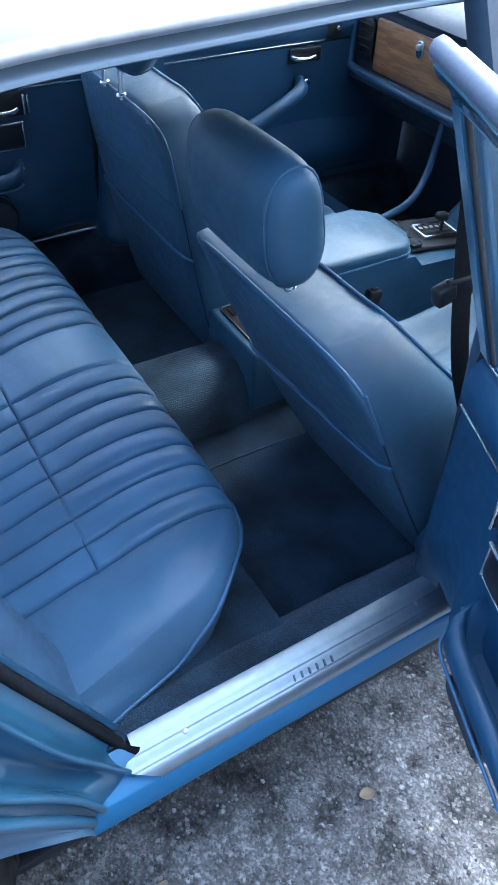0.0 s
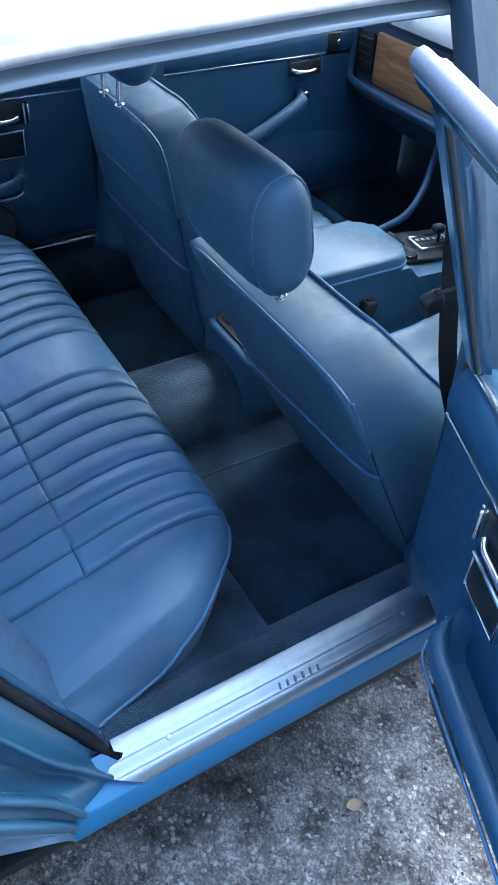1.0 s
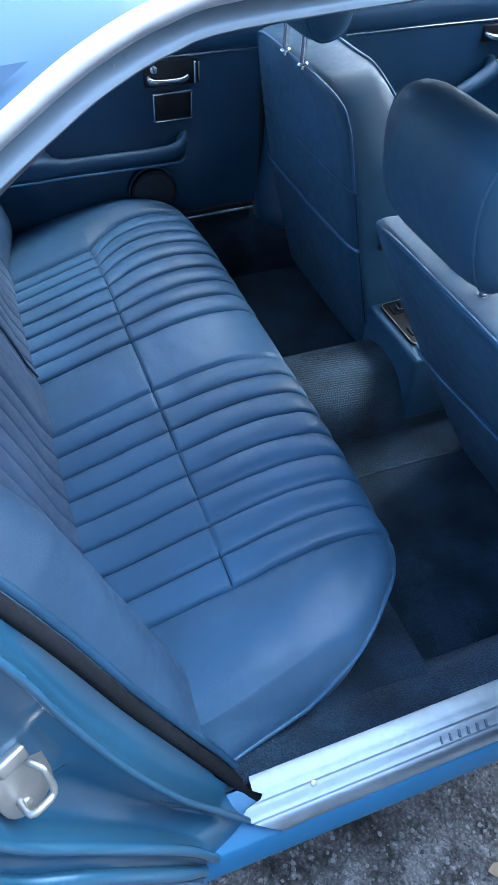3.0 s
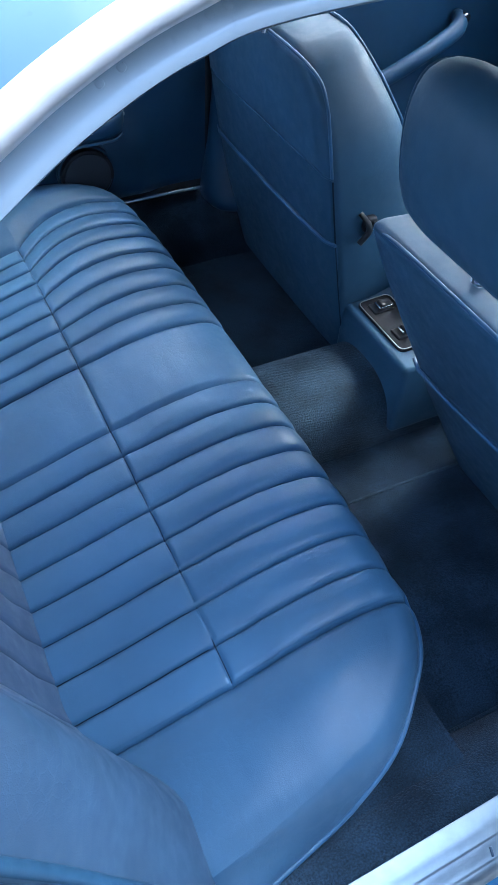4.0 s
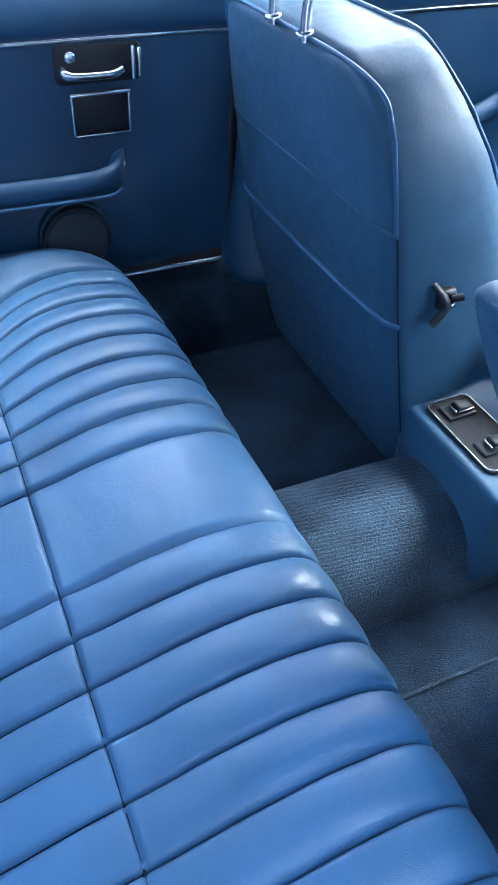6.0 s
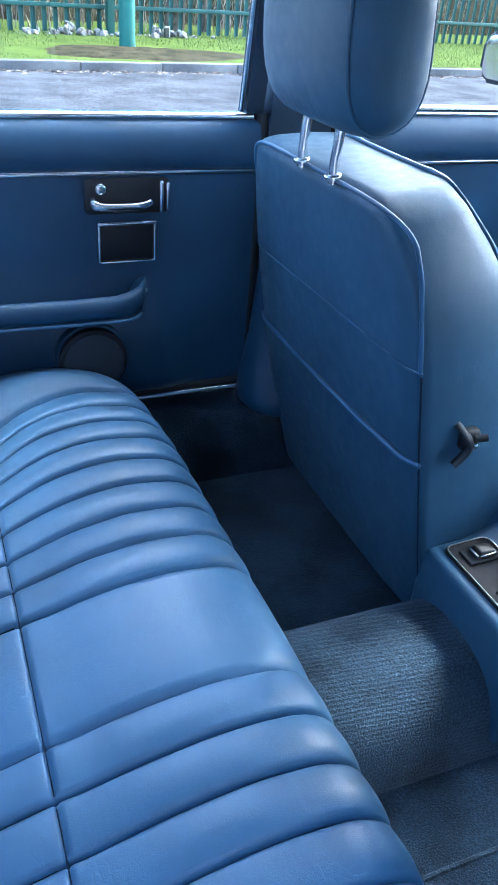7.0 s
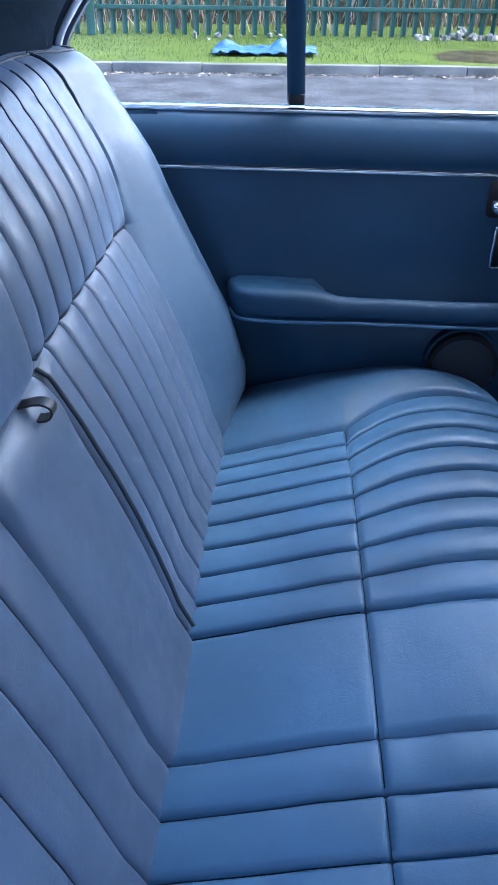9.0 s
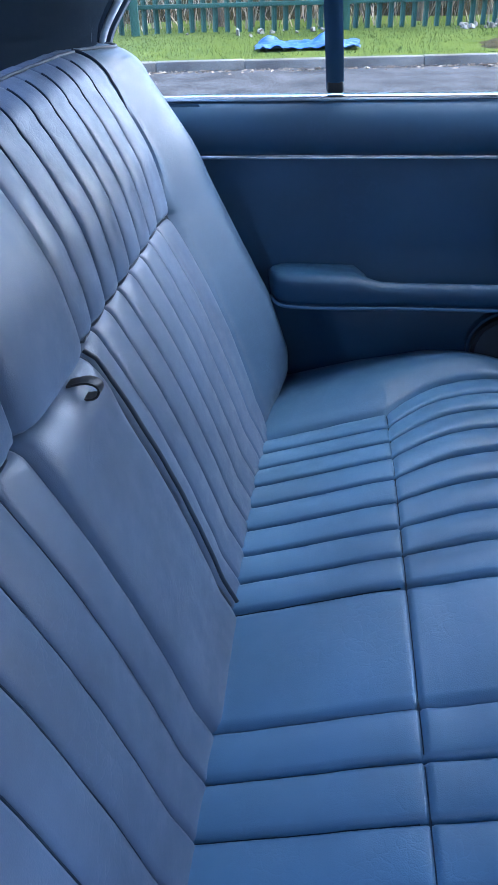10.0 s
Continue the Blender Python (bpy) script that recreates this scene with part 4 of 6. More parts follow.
def fold(y):
    return y if y <= YC else 2 * YC - y


OUT = catmull([(-0.125, 0.050, 0), (-0.053, 0.072, 0), (0.018, 0.088, 0), (0.085, 0.103, 0), (0.142, 0.126, 0), (0.198, 0.173, 0), (0.232, 0.212, 0), (0.256, 0.268, 0), (0.265, 0.335, 0), (0.268, 0.40, 0), (0.270, 0.80, 0)], 120)
OUT_X, OUT_Y = [p.x for p in OUT], [p.y for p in OUT]


def cush_slope(y):
    y = fold(y)
    return (cush_front(y + 0.004) - cush_front(y - 0.004)) / 0.008


def cush_front(y):
    return lerp(OUT_Y, OUT_X, fold(y))


KX = [-0.26, -0.2, -0.1, -0.03, 0.03, 0.08, 0.14, 0.19, 0.235, 0.30]
KZ = [0.438, 0.447, 0.476, 0.498, 0.513, 0.527, 0.536, 0.535, 0.526, 0.505]
KTAB = [v for v in catmull([Vector((a, 0, b)) for a, b in zip(KX, KZ)], 80)]
KXS, KZS = [v.x for v in KTAB], [v.z for v in KTAB]


def cush_top(x, y):
    d = abs(y - YC)
    z = lerp(KXS, KZS, x)
    z -= 0.020 * step(0.33, 0.56, d) + 0.006 * step(0.55, 0.75, d)
    if d > 0.50:
        e = max(0.0, (cush_front(y) - x) / math.sqrt(1 + cush_slope(y) ** 2))
        dome = 1 - (1 - min(1.0, e / 0.15)) ** 2.2
        z += (0.034 * dome - 0.012) * step(0.50, 0.58, d) * step(-0.26, -0.14, x)
    seam = 0.35 * bell(x, 0.004) + 0.65 * max(0.0, 1 - abs(x) / 0.0022)
    if d < 0.52:
        z -= 0.0045 * seam
    fl = flute(y)
    if fl:
        f, dist = fl
        a = lerp([-0.22, -0.1, -0.01, 0.0, 0.02, 0.1, 0.25, 0.3], [0.0056, 0.0066, 0.0056, 0.0022, 0.0050, 0.0078, 0.0086, 0.0060], x)
        wob = 0.9 + 0.2 * noise.noise((int((y + 2) / 0.055) * 1.7, x * 6, 3))
        z += a * wob * (1 - abs(2 * f ** 0.72 - 1) ** 2.0) - a * 0.55
        z -= 0.0075 * max(0.0, 1 - dist / 0.0024)
    elif abs(y - PC) < PAN:
        z += 0.003 * (1 - (abs(y - PC) / PAN) ** 4) - 0.003
    z -= 0.006 * bell(abs(d - (YC - SEAM_N)), 0.005)
    z += 0.0022 * noise.noise((x * 7, y * 6, 1)) + 0.0008 * noise.noise((x * 40, y * 22, 2))
    return z


def warp(x, y):
    """The pleats spread towards the cushion's front corners."""
    if y > PC + PAN:
        k = (y - PC - PAN) / (SEAM_F - PC - PAN) if y < SEAM_F else max(0.0, 1 - (y - SEAM_F) / 0.19)
        return k * lerp([-0.27, 0.0, 0.015, 0.03, 0.05, 0.08, 0.11, 0.15, 0.20, 0.28], [-0.034, -0.034, -0.017, -0.003, 0.011, 0.023, 0.030, 0.034, 0.031, 0.024], x)
    if y < PC - PAN:
        k = (PC - PAN - y) / (PC - PAN - SEAM_N) if y > SEAM_N else max(0.0, 1 - (SEAM_N - y) / 0.17)
        return k * lerp([0.0, 0.1, 0.2, 0.28], [0.0, 0.004, 0.009, 0.008], x)
    return 0.0


def cush_fn(u, y):
    p = cush_raw(u, y)
    p.y += warp(p.x, y)
    return p


def cush_raw(u, y):
    xf, xb = cush_front(y), -0.27
    d = abs(y - YC)
    h = 0.066 - 0.032 * step(0.42, 0.56, d)
    r = min((0.070 - 0.032 * step(0.42, 0.56, d)) * math.sqrt(1 + cush_slope(y) ** 2), (xf - xb) * 0.6)
    xe = xf - r
    if u <= 0.74:
        xm = min(0.0, xb + (xe - xb) * 0.57)      # the cross seam, at u = 0.42
        x = xb + (xm - xb) * (u / 0.42) if u <= 0.42 else xm + (xe - xm) * (u - 0.42) / 0.32
        return Vector((x, y, cush_top(x, y)))
    ze = cush_top(xe, y)
    if u <= 0.86:
        a = (u - 0.74) / 0.12 * math.pi / 2
        return Vector((xe + r * math.sin(a), y, ze - h * (1 - math.cos(a))))
    k = (u - 0.86) / 0.14
    z0 = ze - h
    inw = Vector((-0.015 * k * k + 0.012 * math.sin(math.pi * k) * step(0.6, 0.5, d), (0.006 if y < YC else -0.006) * k * step(0.5, 0.6, d), 0))
    return Vector((xf, y, z0 + (0.378 - z0) * k)) + inw


CU = sorted(set([i * 0.74 / 46 for i in range(47)] + [0.42 + dx / 0.63 for dx in (-0.016, -0.010, -0.006, -0.0025, -0.001, 0.0, 0.001, 0.0025, 0.006, 0.010, 0.016)] + [0.74 + 0.12 * i / 8 for i in range(1, 9)] + [0.86 + 0.14 * i / 6 for i in range(1, 7)]))
bench = thing("rear_bench_seat", "blue leather rear bench seat with pleated panels and piping", "car seat", at=(0.0, YC, 0.24))
endn = [0.052, 0.056, 0.062, 0.067, 0.072, 0.077, 0.082, 0.087, 0.092, 0.098, 0.105, 0.112, 0.12, 0.127, 0.135, 0.15, 0.165, 0.18, 0.195, 0.21, 0.225, 0.24, 0.25, 0.258, 0.264, 0.269, 0.273, SEAM_N]
part("cushion_bolster", surf(cush_fn, CU, endn), LEATHER_SHADED, bench, "plain blue leather cushion end", sharp=70)
part("cushion_bolster", surf(cush_fn, CU, [2 * YC - y for y in endn[::-1]]), LEATHER_SHADED, bench, "plain blue leather cushion end", sharp=70)
part("cushion_panel", surf(cush_fn, CU, ysamples(*FL_N)), LEATHER, bench, "pleated blue leather cushion panel", sharp=80)
part("cushion_panel", surf(cush_fn, CU, ysamples(*FL_F)), LEATHER, bench, "pleated blue leather cushion panel", sharp=80)
part("cushion_centre", surf(cush_fn, CU, [PC - PAN + 2 * PAN * i / 24 for i in range(25)]), LEATHER, bench, "plain blue leather centre panel", sharp=80)


def pip_pt(y, u=0.86, off=0.002):
    return cush_fn(u, y) + Vector((off, 0, 0.001))


for flip in (False, True):
    ys = [0.053 + (0.40 - 0.053) * (i / 50) ** 1.5 for i in range(51)]
    pp = [pip_pt(2 * YC - y if flip else y) for y in ys]
    part("piping", tube(pp, 0.0038, 8), PIPING, bench, "blue leather piping")
    yy = SEAM_N if not flip else SEAM_F
    part("seam_piping", tube([cush_fn(0.30 + 0.54 * i / 40, yy) + Vector((0, 0, 0.0005)) for i in range(41)], 0.0022, 6), LEATHER, bench, "stitched seam")
# dark cords along the pleat seams, standing in for shade in their grooves
for a, b in (FL_N, FL_F):
    for i in range(NFL + 1):
        y = min(max(a + (b - a) * i / NFL, SEAM_N + 0.001), SEAM_F - 0.001)
        if SEAM_N + 0.01 < y < SEAM_F - 0.01:
            for u0, u1 in ((0.10, 0.412),):
                part("pleat_shade_line", tube([cush_fn(u0 + (u1 - u0) * k / 24, y) + Vector((0, 0, 0.0030)) for k in range(25)], 0.0009, 5), SEAM, bench, "dark line along the stitched seam")
for y in (PC - PAN, PC + PAN):
    part("pleat_shade_line", tube([cush_fn(0.10 + 0.315 * k / 24, y) + Vector((0, 0, 0.0026)) for k in range(25)], 0.0010, 5), SEAM, bench, "dark line along the stitched seam")
ys = [SEAM_N + (SEAM_F - SEAM_N) * k / 160 for k in range(161)]
part("cross_seam", tube([Vector((0.0, y + warp(0.0, y), cush_top(0.0, y) + 0.0002)) for y in ys], 0.0011, 5), SEAM, bench, "dark line along the cross seam")
# stud on the near cushion end
c = cush_fn(0.30, 0.155)
part("stud", tube([c + Vector((0.004 * math.cos(a), 0.004 * math.sin(a), 0.0006)) for a in [2 * math.pi * i / 16 for i in range(16)]], 0.0012, 6, closed=True), PIPING, bench)

# backrest
TOPZ = 0.984
SEAMZ = 0.775


def back_x(z, y):
    d = abs(y - YC)
    x = lerp([0.38, 0.455, 0.49, 0.60, 0.68, 0.775, 0.86, 0.94, 1.0], [-0.160, -0.195, -0.215, -0.256, -0.286, -0.324, -0.352, -0.388, -0.425], z)
    xb = lerp([0.38, 0.42, 0.45, 0.48, 0.52, 0.62, 0.85, 0.98, 1.0], [-0.215, -0.190, -0.166, -0.152, -0.151, -0.178, -0.28, -0.367, -0.38], z)
    if y < YC:
        xb = lerp([0.38, 0.42, 0.47, 0.52, 0.62, 0.82, 0.98, 1.0], [-0.090, -0.095, -0.100, -0.118, -0.150, -0.220, -0.315, -0.335], z)
        x += (xb - x) * step(0.44, 0.62, d) - lerp([0.40, 0.44, 0.50, 0.64, 0.81, 0.96], [0.002, 0.006, 0.014, 0.040, 0.055, 0.07], z) * step(0.60, 0.715, d) ** 1.6
    else:
        x += (xb - x) * step(0.48, 0.63, d) - lerp([0.49, 0.67, 0.81, 0.96], [0.03, 0.065, 0.115, 0.09], z) * step(0.58, 0.745, d)
    up = z > SEAMZ
    if d < 0.52:
        x += (0.013 if up else 0.012) * (math.sin(math.pi * min(1, (z - SEAMZ) / 0.20)) ** 0.75 if up else math.sin(math.pi * min(1, max(0, (z - 0.44) / (SEAMZ - 0.44)))) ** 0.8)
    if d < YC - SEAM_N:
        x -= 0.003 * bell(z - SEAMZ, 0.006) + 0.004 * bell(z - SEAMZ, 0.0025)
    fl = flute(y)
    if fl:
        f, dist = fl
        a = (0.0078 if up else 0.0046) * (1 - 0.75 * step(0.875, 0.946, z))
        a *= step(0.44, 0.50, z)
        wob = 0.95 + 0.2 * noise.noise((int((y + 2) / 0.055) * 1.3, z * 5, 8))
        x += a * wob * (1 - abs(2 * f - 1) ** 2.8) - a * 0.5 - 0.0095 * max(0.0, 1 - dist / 0.0024) * (1 - 0.75 * step(0.875, 0.946, z))
    elif abs(y - PC) < PAN:
        k = abs(y - PC) / PAN
        x += 0.006 * (1 - k ** 10) + 0.006 * bell(z - SEAMZ + 0.03, 0.025) if not up else 0.012 * (1 - k ** 6)
    x -= 0.008 * bell(d - (YC - SEAM_N), 0.005)
    if abs(y - PC) < PAN + 0.02:
        x -= (0.007 if not up else 0.008) * bell(abs(y - PC) - PAN, 0.004) + 0.008 * bell(z - SEAMZ, 0.005)
    x += 0.0018 * noise.noise((z * 6, y * 6, 4)) + 0.0008 * noise.noise((z * 30, y * 40, 6))
    return x


def back_fn(u, y):
    d = abs(y - YC)
    top = TOPZ - 0.006 * step(0.45, 0.70, d) - 0.02 * step(0.64, 0.745, d)
    r = 0.038
    if u <= 0.78:
        z = 0.40 + (top - r - 0.40) * (u / 0.78)
        return Vector((back_x(z, y), y, z))
    xe = back_x(top - r, y)
    a = min(1.0, (u - 0.78) / 0.14) * math.pi / 2
    p = Vector((xe - r * (1 - math.cos(a)) * 1.2 - 0.012 * math.sin(a), y, top - r + r * math.sin(a)))
    if u > 0.92:
        k = (u - 0.92) / 0.08
        p += Vector((-0.10 * k, 0, -0.035 * k))
    return p


BU = sorted(set([0.78 * i / 50 for i in range(51)] + [0.78 * (SEAMZ + dz - 0.40) / (TOPZ - 0.038 - 0.40) for dz in (-0.016, -0.010, -0.006, -0.003, 0.0, 0.001, 0.004, 0.008, 0.014)] + [0.78 + 0.14 * i / 8 for i in range(1, 9)] + [0.96, 1.0]))
bend = [0.074, 0.076, 0.079, 0.083, 0.089, 0.097, 0.11, 0.13, 0.15, 0.17, 0.19, 0.21, 0.228, 0.244, 0.256, 0.264, 0.270, 0.274, SEAM_N]
part("backrest_bolster", surf(back_fn, BU, bend), DARKER_SIDE, bench, "plain darker blue backrest end", sharp=70)
part("backrest_bolster", surf(back_fn, BU, [2 * YC - y for y in bend[::-1]]), DARKER_SIDE, bench, "plain darker blue backrest end", sharp=70)
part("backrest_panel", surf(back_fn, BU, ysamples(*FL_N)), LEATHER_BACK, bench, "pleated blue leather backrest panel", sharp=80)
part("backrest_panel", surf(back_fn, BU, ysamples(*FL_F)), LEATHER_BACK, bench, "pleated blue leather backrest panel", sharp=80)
CY = [PC - PAN, PC - PAN + 0.004, PC - PAN + 0.009] + [PC - PAN + 0.016 + (2 * PAN - 0.032) * i / 18 for i in range(19)] + [PC + PAN - 0.009, PC + PAN - 0.004, PC + PAN]
usplit = 0.78 * (SEAMZ - 0.40) / (TOPZ - 0.038 - 0.40)
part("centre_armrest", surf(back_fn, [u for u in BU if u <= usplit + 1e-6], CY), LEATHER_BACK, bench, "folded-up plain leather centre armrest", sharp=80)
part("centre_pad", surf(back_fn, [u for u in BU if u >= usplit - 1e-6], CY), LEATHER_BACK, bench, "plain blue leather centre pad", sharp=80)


def lie(u):
    """How far the seams stand out of their grooves, which run out towards the top."""
    return 1 - 0.75 * step(0.875, 0.946, 0.40 + (TOPZ - 0.438) * u / 0.78)


# dark cords at the mouths of the backrest's creases, drawn as their shade
for a, b in (FL_N, FL_F):
    for i in range(1, NFL):
        y = a + (b - a) * i / NFL
        for u0, u1 in ((usplit * 0.30, usplit * 0.985), (usplit * 1.015, 0.86)):
            part("pleat_shade_line", tube([back_fn(u0 + (u1 - u0) * k / 30, y) + Vector((0.0066 * lie(u0 + (u1 - u0) * k / 30), 0, 0.0010)) for k in range(31)], 0.0011, 6), SEAM, bench, "dark line along the stitched seam")
    ys = [a + (b - a) * k / 100 for k in range(101)]
    part("cross_seam", tube([Vector((back_x(SEAMZ, y) + 0.0035, y, SEAMZ - 0.001)) for y in ys[2:-2]], 0.0013, 6), SEAM, bench, "dark cord for the shade in the fold")
# the gap's shade, laid in as a dark cord
part("armrest_gap_cord", tube([back_fn(usplit * (0.15 + 0.84 * k / 40), PC - PAN) + Vector((0.0058, 0, 0)) for k in range(41)], 0.0020, 6), SEAM, bench, "dark cord for the shade beside the armrest")
for off, out, r in ((0.0, 0.0105, 0.0030), (0.0075, 0.0095, 0.0026)):
    part("armrest_piping", tube([back_fn(usplit * (0.15 + 0.84 * k / 40), PC + PAN + 0.001 + off) + Vector((out - (0.004 if off else 0.0), 0, 0)) for k in range(41)], r, 8), VINYL_DARK, bench, "dark double piping beside the armrest")
for y in (PC - PAN, PC + PAN):
    part("pleat_shade_line", tube([back_fn(usplit + (0.90 - usplit) * k / 30, y) + Vector((0.0072, 0, 0.0015)) for k in range(31)], 0.0018, 6), SEAM, bench, "dark line along the stitched seam")
# pull strap above the armrest
sc = Vector((back_x(0.762, 0.815) + 0.001, 0.815, 0.764))
part("pull_strap", thick(loft([[sc + Vector((a, b - 0.007, c)), sc + Vector((a, b + 0.007, c))] for a, b, c in catmull([(-0.012, -0.004, 0.008), (0.004, 0, 0.010), (0.014, 0.002, 0.005), (0.015, 0.002, -0.003), (0.008, 0, -0.008), (-0.010, -0.004, -0.006)], 14)]), 0.002), PLASTIC, bench, "dark leather pull loop")
for flip in (False, True):
    pts = [back_fn(0.05 + (0.60 if flip else 0.9) * i / 60, 0.076) + Vector((0.002, -0.001, 0)) for i in range(61)]
    part("piping", tube([mir(p) for p in pts] if flip else pts, 0.004, 8), PIPING, bench, "blue leather piping")
    s = SEAM_N if not flip else SEAM_F
    part("seam_piping", tube([back_fn(usplit * 0.3 + (0.90 - usplit * 0.3) * i / 50, s) + Vector((0.0092, 0, 0.0010)) for i in range(51)], 0.0020, 6), SEAM, bench, "dark line along the stitched seam")
# top edge piping
part("piping", tube([back_fn(0.89, 0.078 + (2 * YC - 0.156) * i / 120) + Vector((0.0, 0, 0.0006)) for i in range(121)], 0.0022, 8), VINYL_DARK, bench, "dark leather piping")


# ---- front seats ----
def front_seat(yc, xb, zb, lean, height, head, label, side, size=(1.0, 1.0), hx=0.022, pocket=0.28, wide=0.0, crown=(0.022, 0.024), level=0.5, tilt=0.0, hy=0.0):
    """yc: middle; xb, zb: foot of the rear face; lean: degrees back; side: +1 if the outer side is towards smaller y."""
    t = thing("front_seat", label, "car seat", "front seats", at=(xb + 0.25, yc, FZ))
    M = pose(xb, yc, zb, 0, -lean, 0)      # local x ahead, z up along the back
    H = height
    slope = math.tan(radians(lean)) * level

    def flat(p):
        """Brings the top of the back nearer to level."""
        return Vector((p.x, p.y, p.z - slope * max(0.0, p.x) * step(0.25 * H, 0.92 * H, p.z)))

    def spread(h):
        """The far shoulder is wider than the foot."""
        return wide * lerp([0.0, 0.2, 0.3, 0.42, 0.5, 0.56], [-1.2, -0.9, -0.6, 0.1, 0.7, 1.0], h)

    def halfw(h):
        return lerp([0, 0.10, 0.25, 0.40, 0.48, 0.54, 0.58, 0.62], [0.226, 0.236, 0.241, 0.240, 0.236, 0.230, 0.224, 0.212], h)

    def near_w(h):
        """The shoulder towards smaller y is rounder."""
        return halfw(h) - lerp([0.42, 0.48, 0.53, 0.56, 0.585, 0.605, 0.63], [0.0, 0.004, 0.014, 0.028, 0.046, 0.070, 0.105], h * 0.612 / H)

    def fwd(h):
        return lerp([0, 0.15, 0.30, 0.45, 0.53, 0.60], [0.17, 0.19, 0.195, 0.172, 0.142, 0.118], h)

    def ring(h, inset=0.0, back=0.0):
        w, d = halfw(h) - inset, fwd(h) - inset - back
        x0 = 0.010 * math.sin(math.pi * min(1, h / 0.6)) * -1 + inset + back
        rr = 0.026
        even = step(0.40, 0.52, h)      # the hollow fades out towards the top
        # rear face, rounded corner, side, front with a hollow
        half = [(x0, 0), (x0, w * 0.3), (x0, w * 0.6), (x0, w - rr - 0.012), (x0 + rr * 0.06, w + 0.016 - rr * 0.42), (x0 + rr * 0.26, w + 0.016 - rr * 0.12), (x0 + rr * 0.75, w + 0.017),
                (x0 + d * 0.45, w + 0.014), (x0 + d * 0.75, w + 0.006), (x0 + d * 0.95, w - 0.008), (x0 + d * 1.04, w - 0.035), (x0 + d * 1.03, w - 0.07), (x0 + d * (0.90 + 0.12 * even), w * 0.55), (x0 + d * (0.86 + 0.15 * even), w * 0.25), (x0 + d * (0.86 + 0.15 * even), 0)]
        left = [Vector((a, b * (1 + spread(h) / w), h)) for a, b in half]
        cut = halfw(h) - near_w(h)
        right = [Vector((a, -b * (1 - cut / w), h)) for a, b in half[1:-1]][::-1]
        return [flat(p) for p in left + right]
    hs = [0, 0.01, 0.05, 0.1, 0.15, 0.2, 0.25, 0.3, 0.35, 0.4, 0.44, 0.48, 0.52, 0.55, H - crown[0]]
    rings = [ring(h) for h in hs]
    for k in (0.25, 0.5, 0.72, 0.88, 1.0):
        a = k * math.pi / 2
        rings.append(ring(H - crown[0] + crown[0] * math.sin(a), crown[1] * (1 - math.cos(a))))
    bm = loft(rings, True, True)
    part("backrest", moved(bm, M), LEATHER_FRONT, t, "blue leather seat back", sharp=70)

    # raised rear panel with its map pocket
    def rear(h, s, out):
        w = halfw(h) + 0.015 + (spread(h) if s > 0 else 0.0)
        x0 = -0.010 * math.sin(math.pi * min(1, h / 0.6)) - out + 0.008 * max(0.0, (abs(s) - 0.88) / 0.12) ** 2
        return Vector((x0, s * w, h))
    low = [[rear(h, s, 0.001 + 0.003 * (1 - abs(s) ** 6) + 0.002 * noise.noise((h * 9, s * 3, side))) for s in [-1 + i / 10 for i in range(21)]] for h in [0.004 + pocket * i / 12 for i in range(13)]]
    for j, r in enumerate(low):
        for i, p in enumerate(r):
            sag = 0.006 * (1 - ((i - 10) / 10) ** 2)
            p.z -= (sag + tilt * (i - 10) / 10) * j / 12
    part("map_pocket", moved(loft(low + [[p + Vector((0.014, 0, 0.001)) for p in low[-1]]]), M), LEATHER_FRONT, t, "leather map pocket")
    part("pocket_piping", moved(tube([p + Vector((-0.003, 0, 0.001)) for p in low[-1]], 0.0034, 8), M), PIPING, t, "pale blue piping")
    hi = [[rear(h, s, 0.001) for s in [-1 + i / 10 for i in range(21)]] for h in [0.435 + 0.11 * i / 8 for i in range(9)]]
    if side < 0:
        part("panel_seam", moved(tube([p + Vector((-0.0015, 0, 0)) for p in hi[0]], 0.0018, 6), M), LEATHER_FRONT, t, "stitched seam")
    edge = []
    for s in (-1, 1):
        e = [rear(0.435 + 0.115 * i / 10, s * 0.98, 0.000) for i in range(11)]
        part("rear_seam", moved(tube([rear(0.01 + 0.42 * i / 20, s * 0.985, 0.0002) for i in range(21)], 0.0016, 6), M), SEAM, t, "dark line along the stitched seam")
        edge.append(e)
    top = [Vector((0.001 + 0.003 * math.sin(a), (halfw(0.58) + 0.010 + wide) * math.cos(a) ** 0.25 if a < math.pi / 2 else -(halfw(0.56) + 0.008) * abs(math.cos(a)) ** 0.55, H - 0.050 + 0.046 * math.sin(a) ** (0.4 if a < math.pi / 2 else 0.62))) for a in [math.pi * i / 24 for i in range(1, 24)]]
    line = edge[1] + top + edge[0][::-1]
    part("back_piping", moved(tube(catmull(line, 60), 0.0028, 8), M), PIPING, t, "pale blue piping")
    for s in (-1, 1):
        j = 10 if s > 0 else 18
        k = 1 if s < 0 else -1
        run = [ring(h)[j] for h in (0.0, 0.1, 0.2, 0.3, 0.4, 0.46, 0.51, 0.55)] + [ring(H - crown[0] * 0.4, crown[1] * 0.3)[j]] + [ring(H, crown[1] * 0.9)[j - k * q] for q in (1, 2, 3, 4)]
        part("side_piping", moved(tube(catmull([p + Vector((0.001, 0.001 * s, 0.001)) for p in run], 60), 0.0036, 8), M), PIPING, t, "pale blue piping")
        part("side_seam", moved(tube([Vector((0.024, s * (halfw(h) - 0.004), h)) for h in [0.02 + 0.38 * i / 14 for i in range(15)]], 0.0022, 6), M), LEATHER_FRONT, t, "stitched seam")
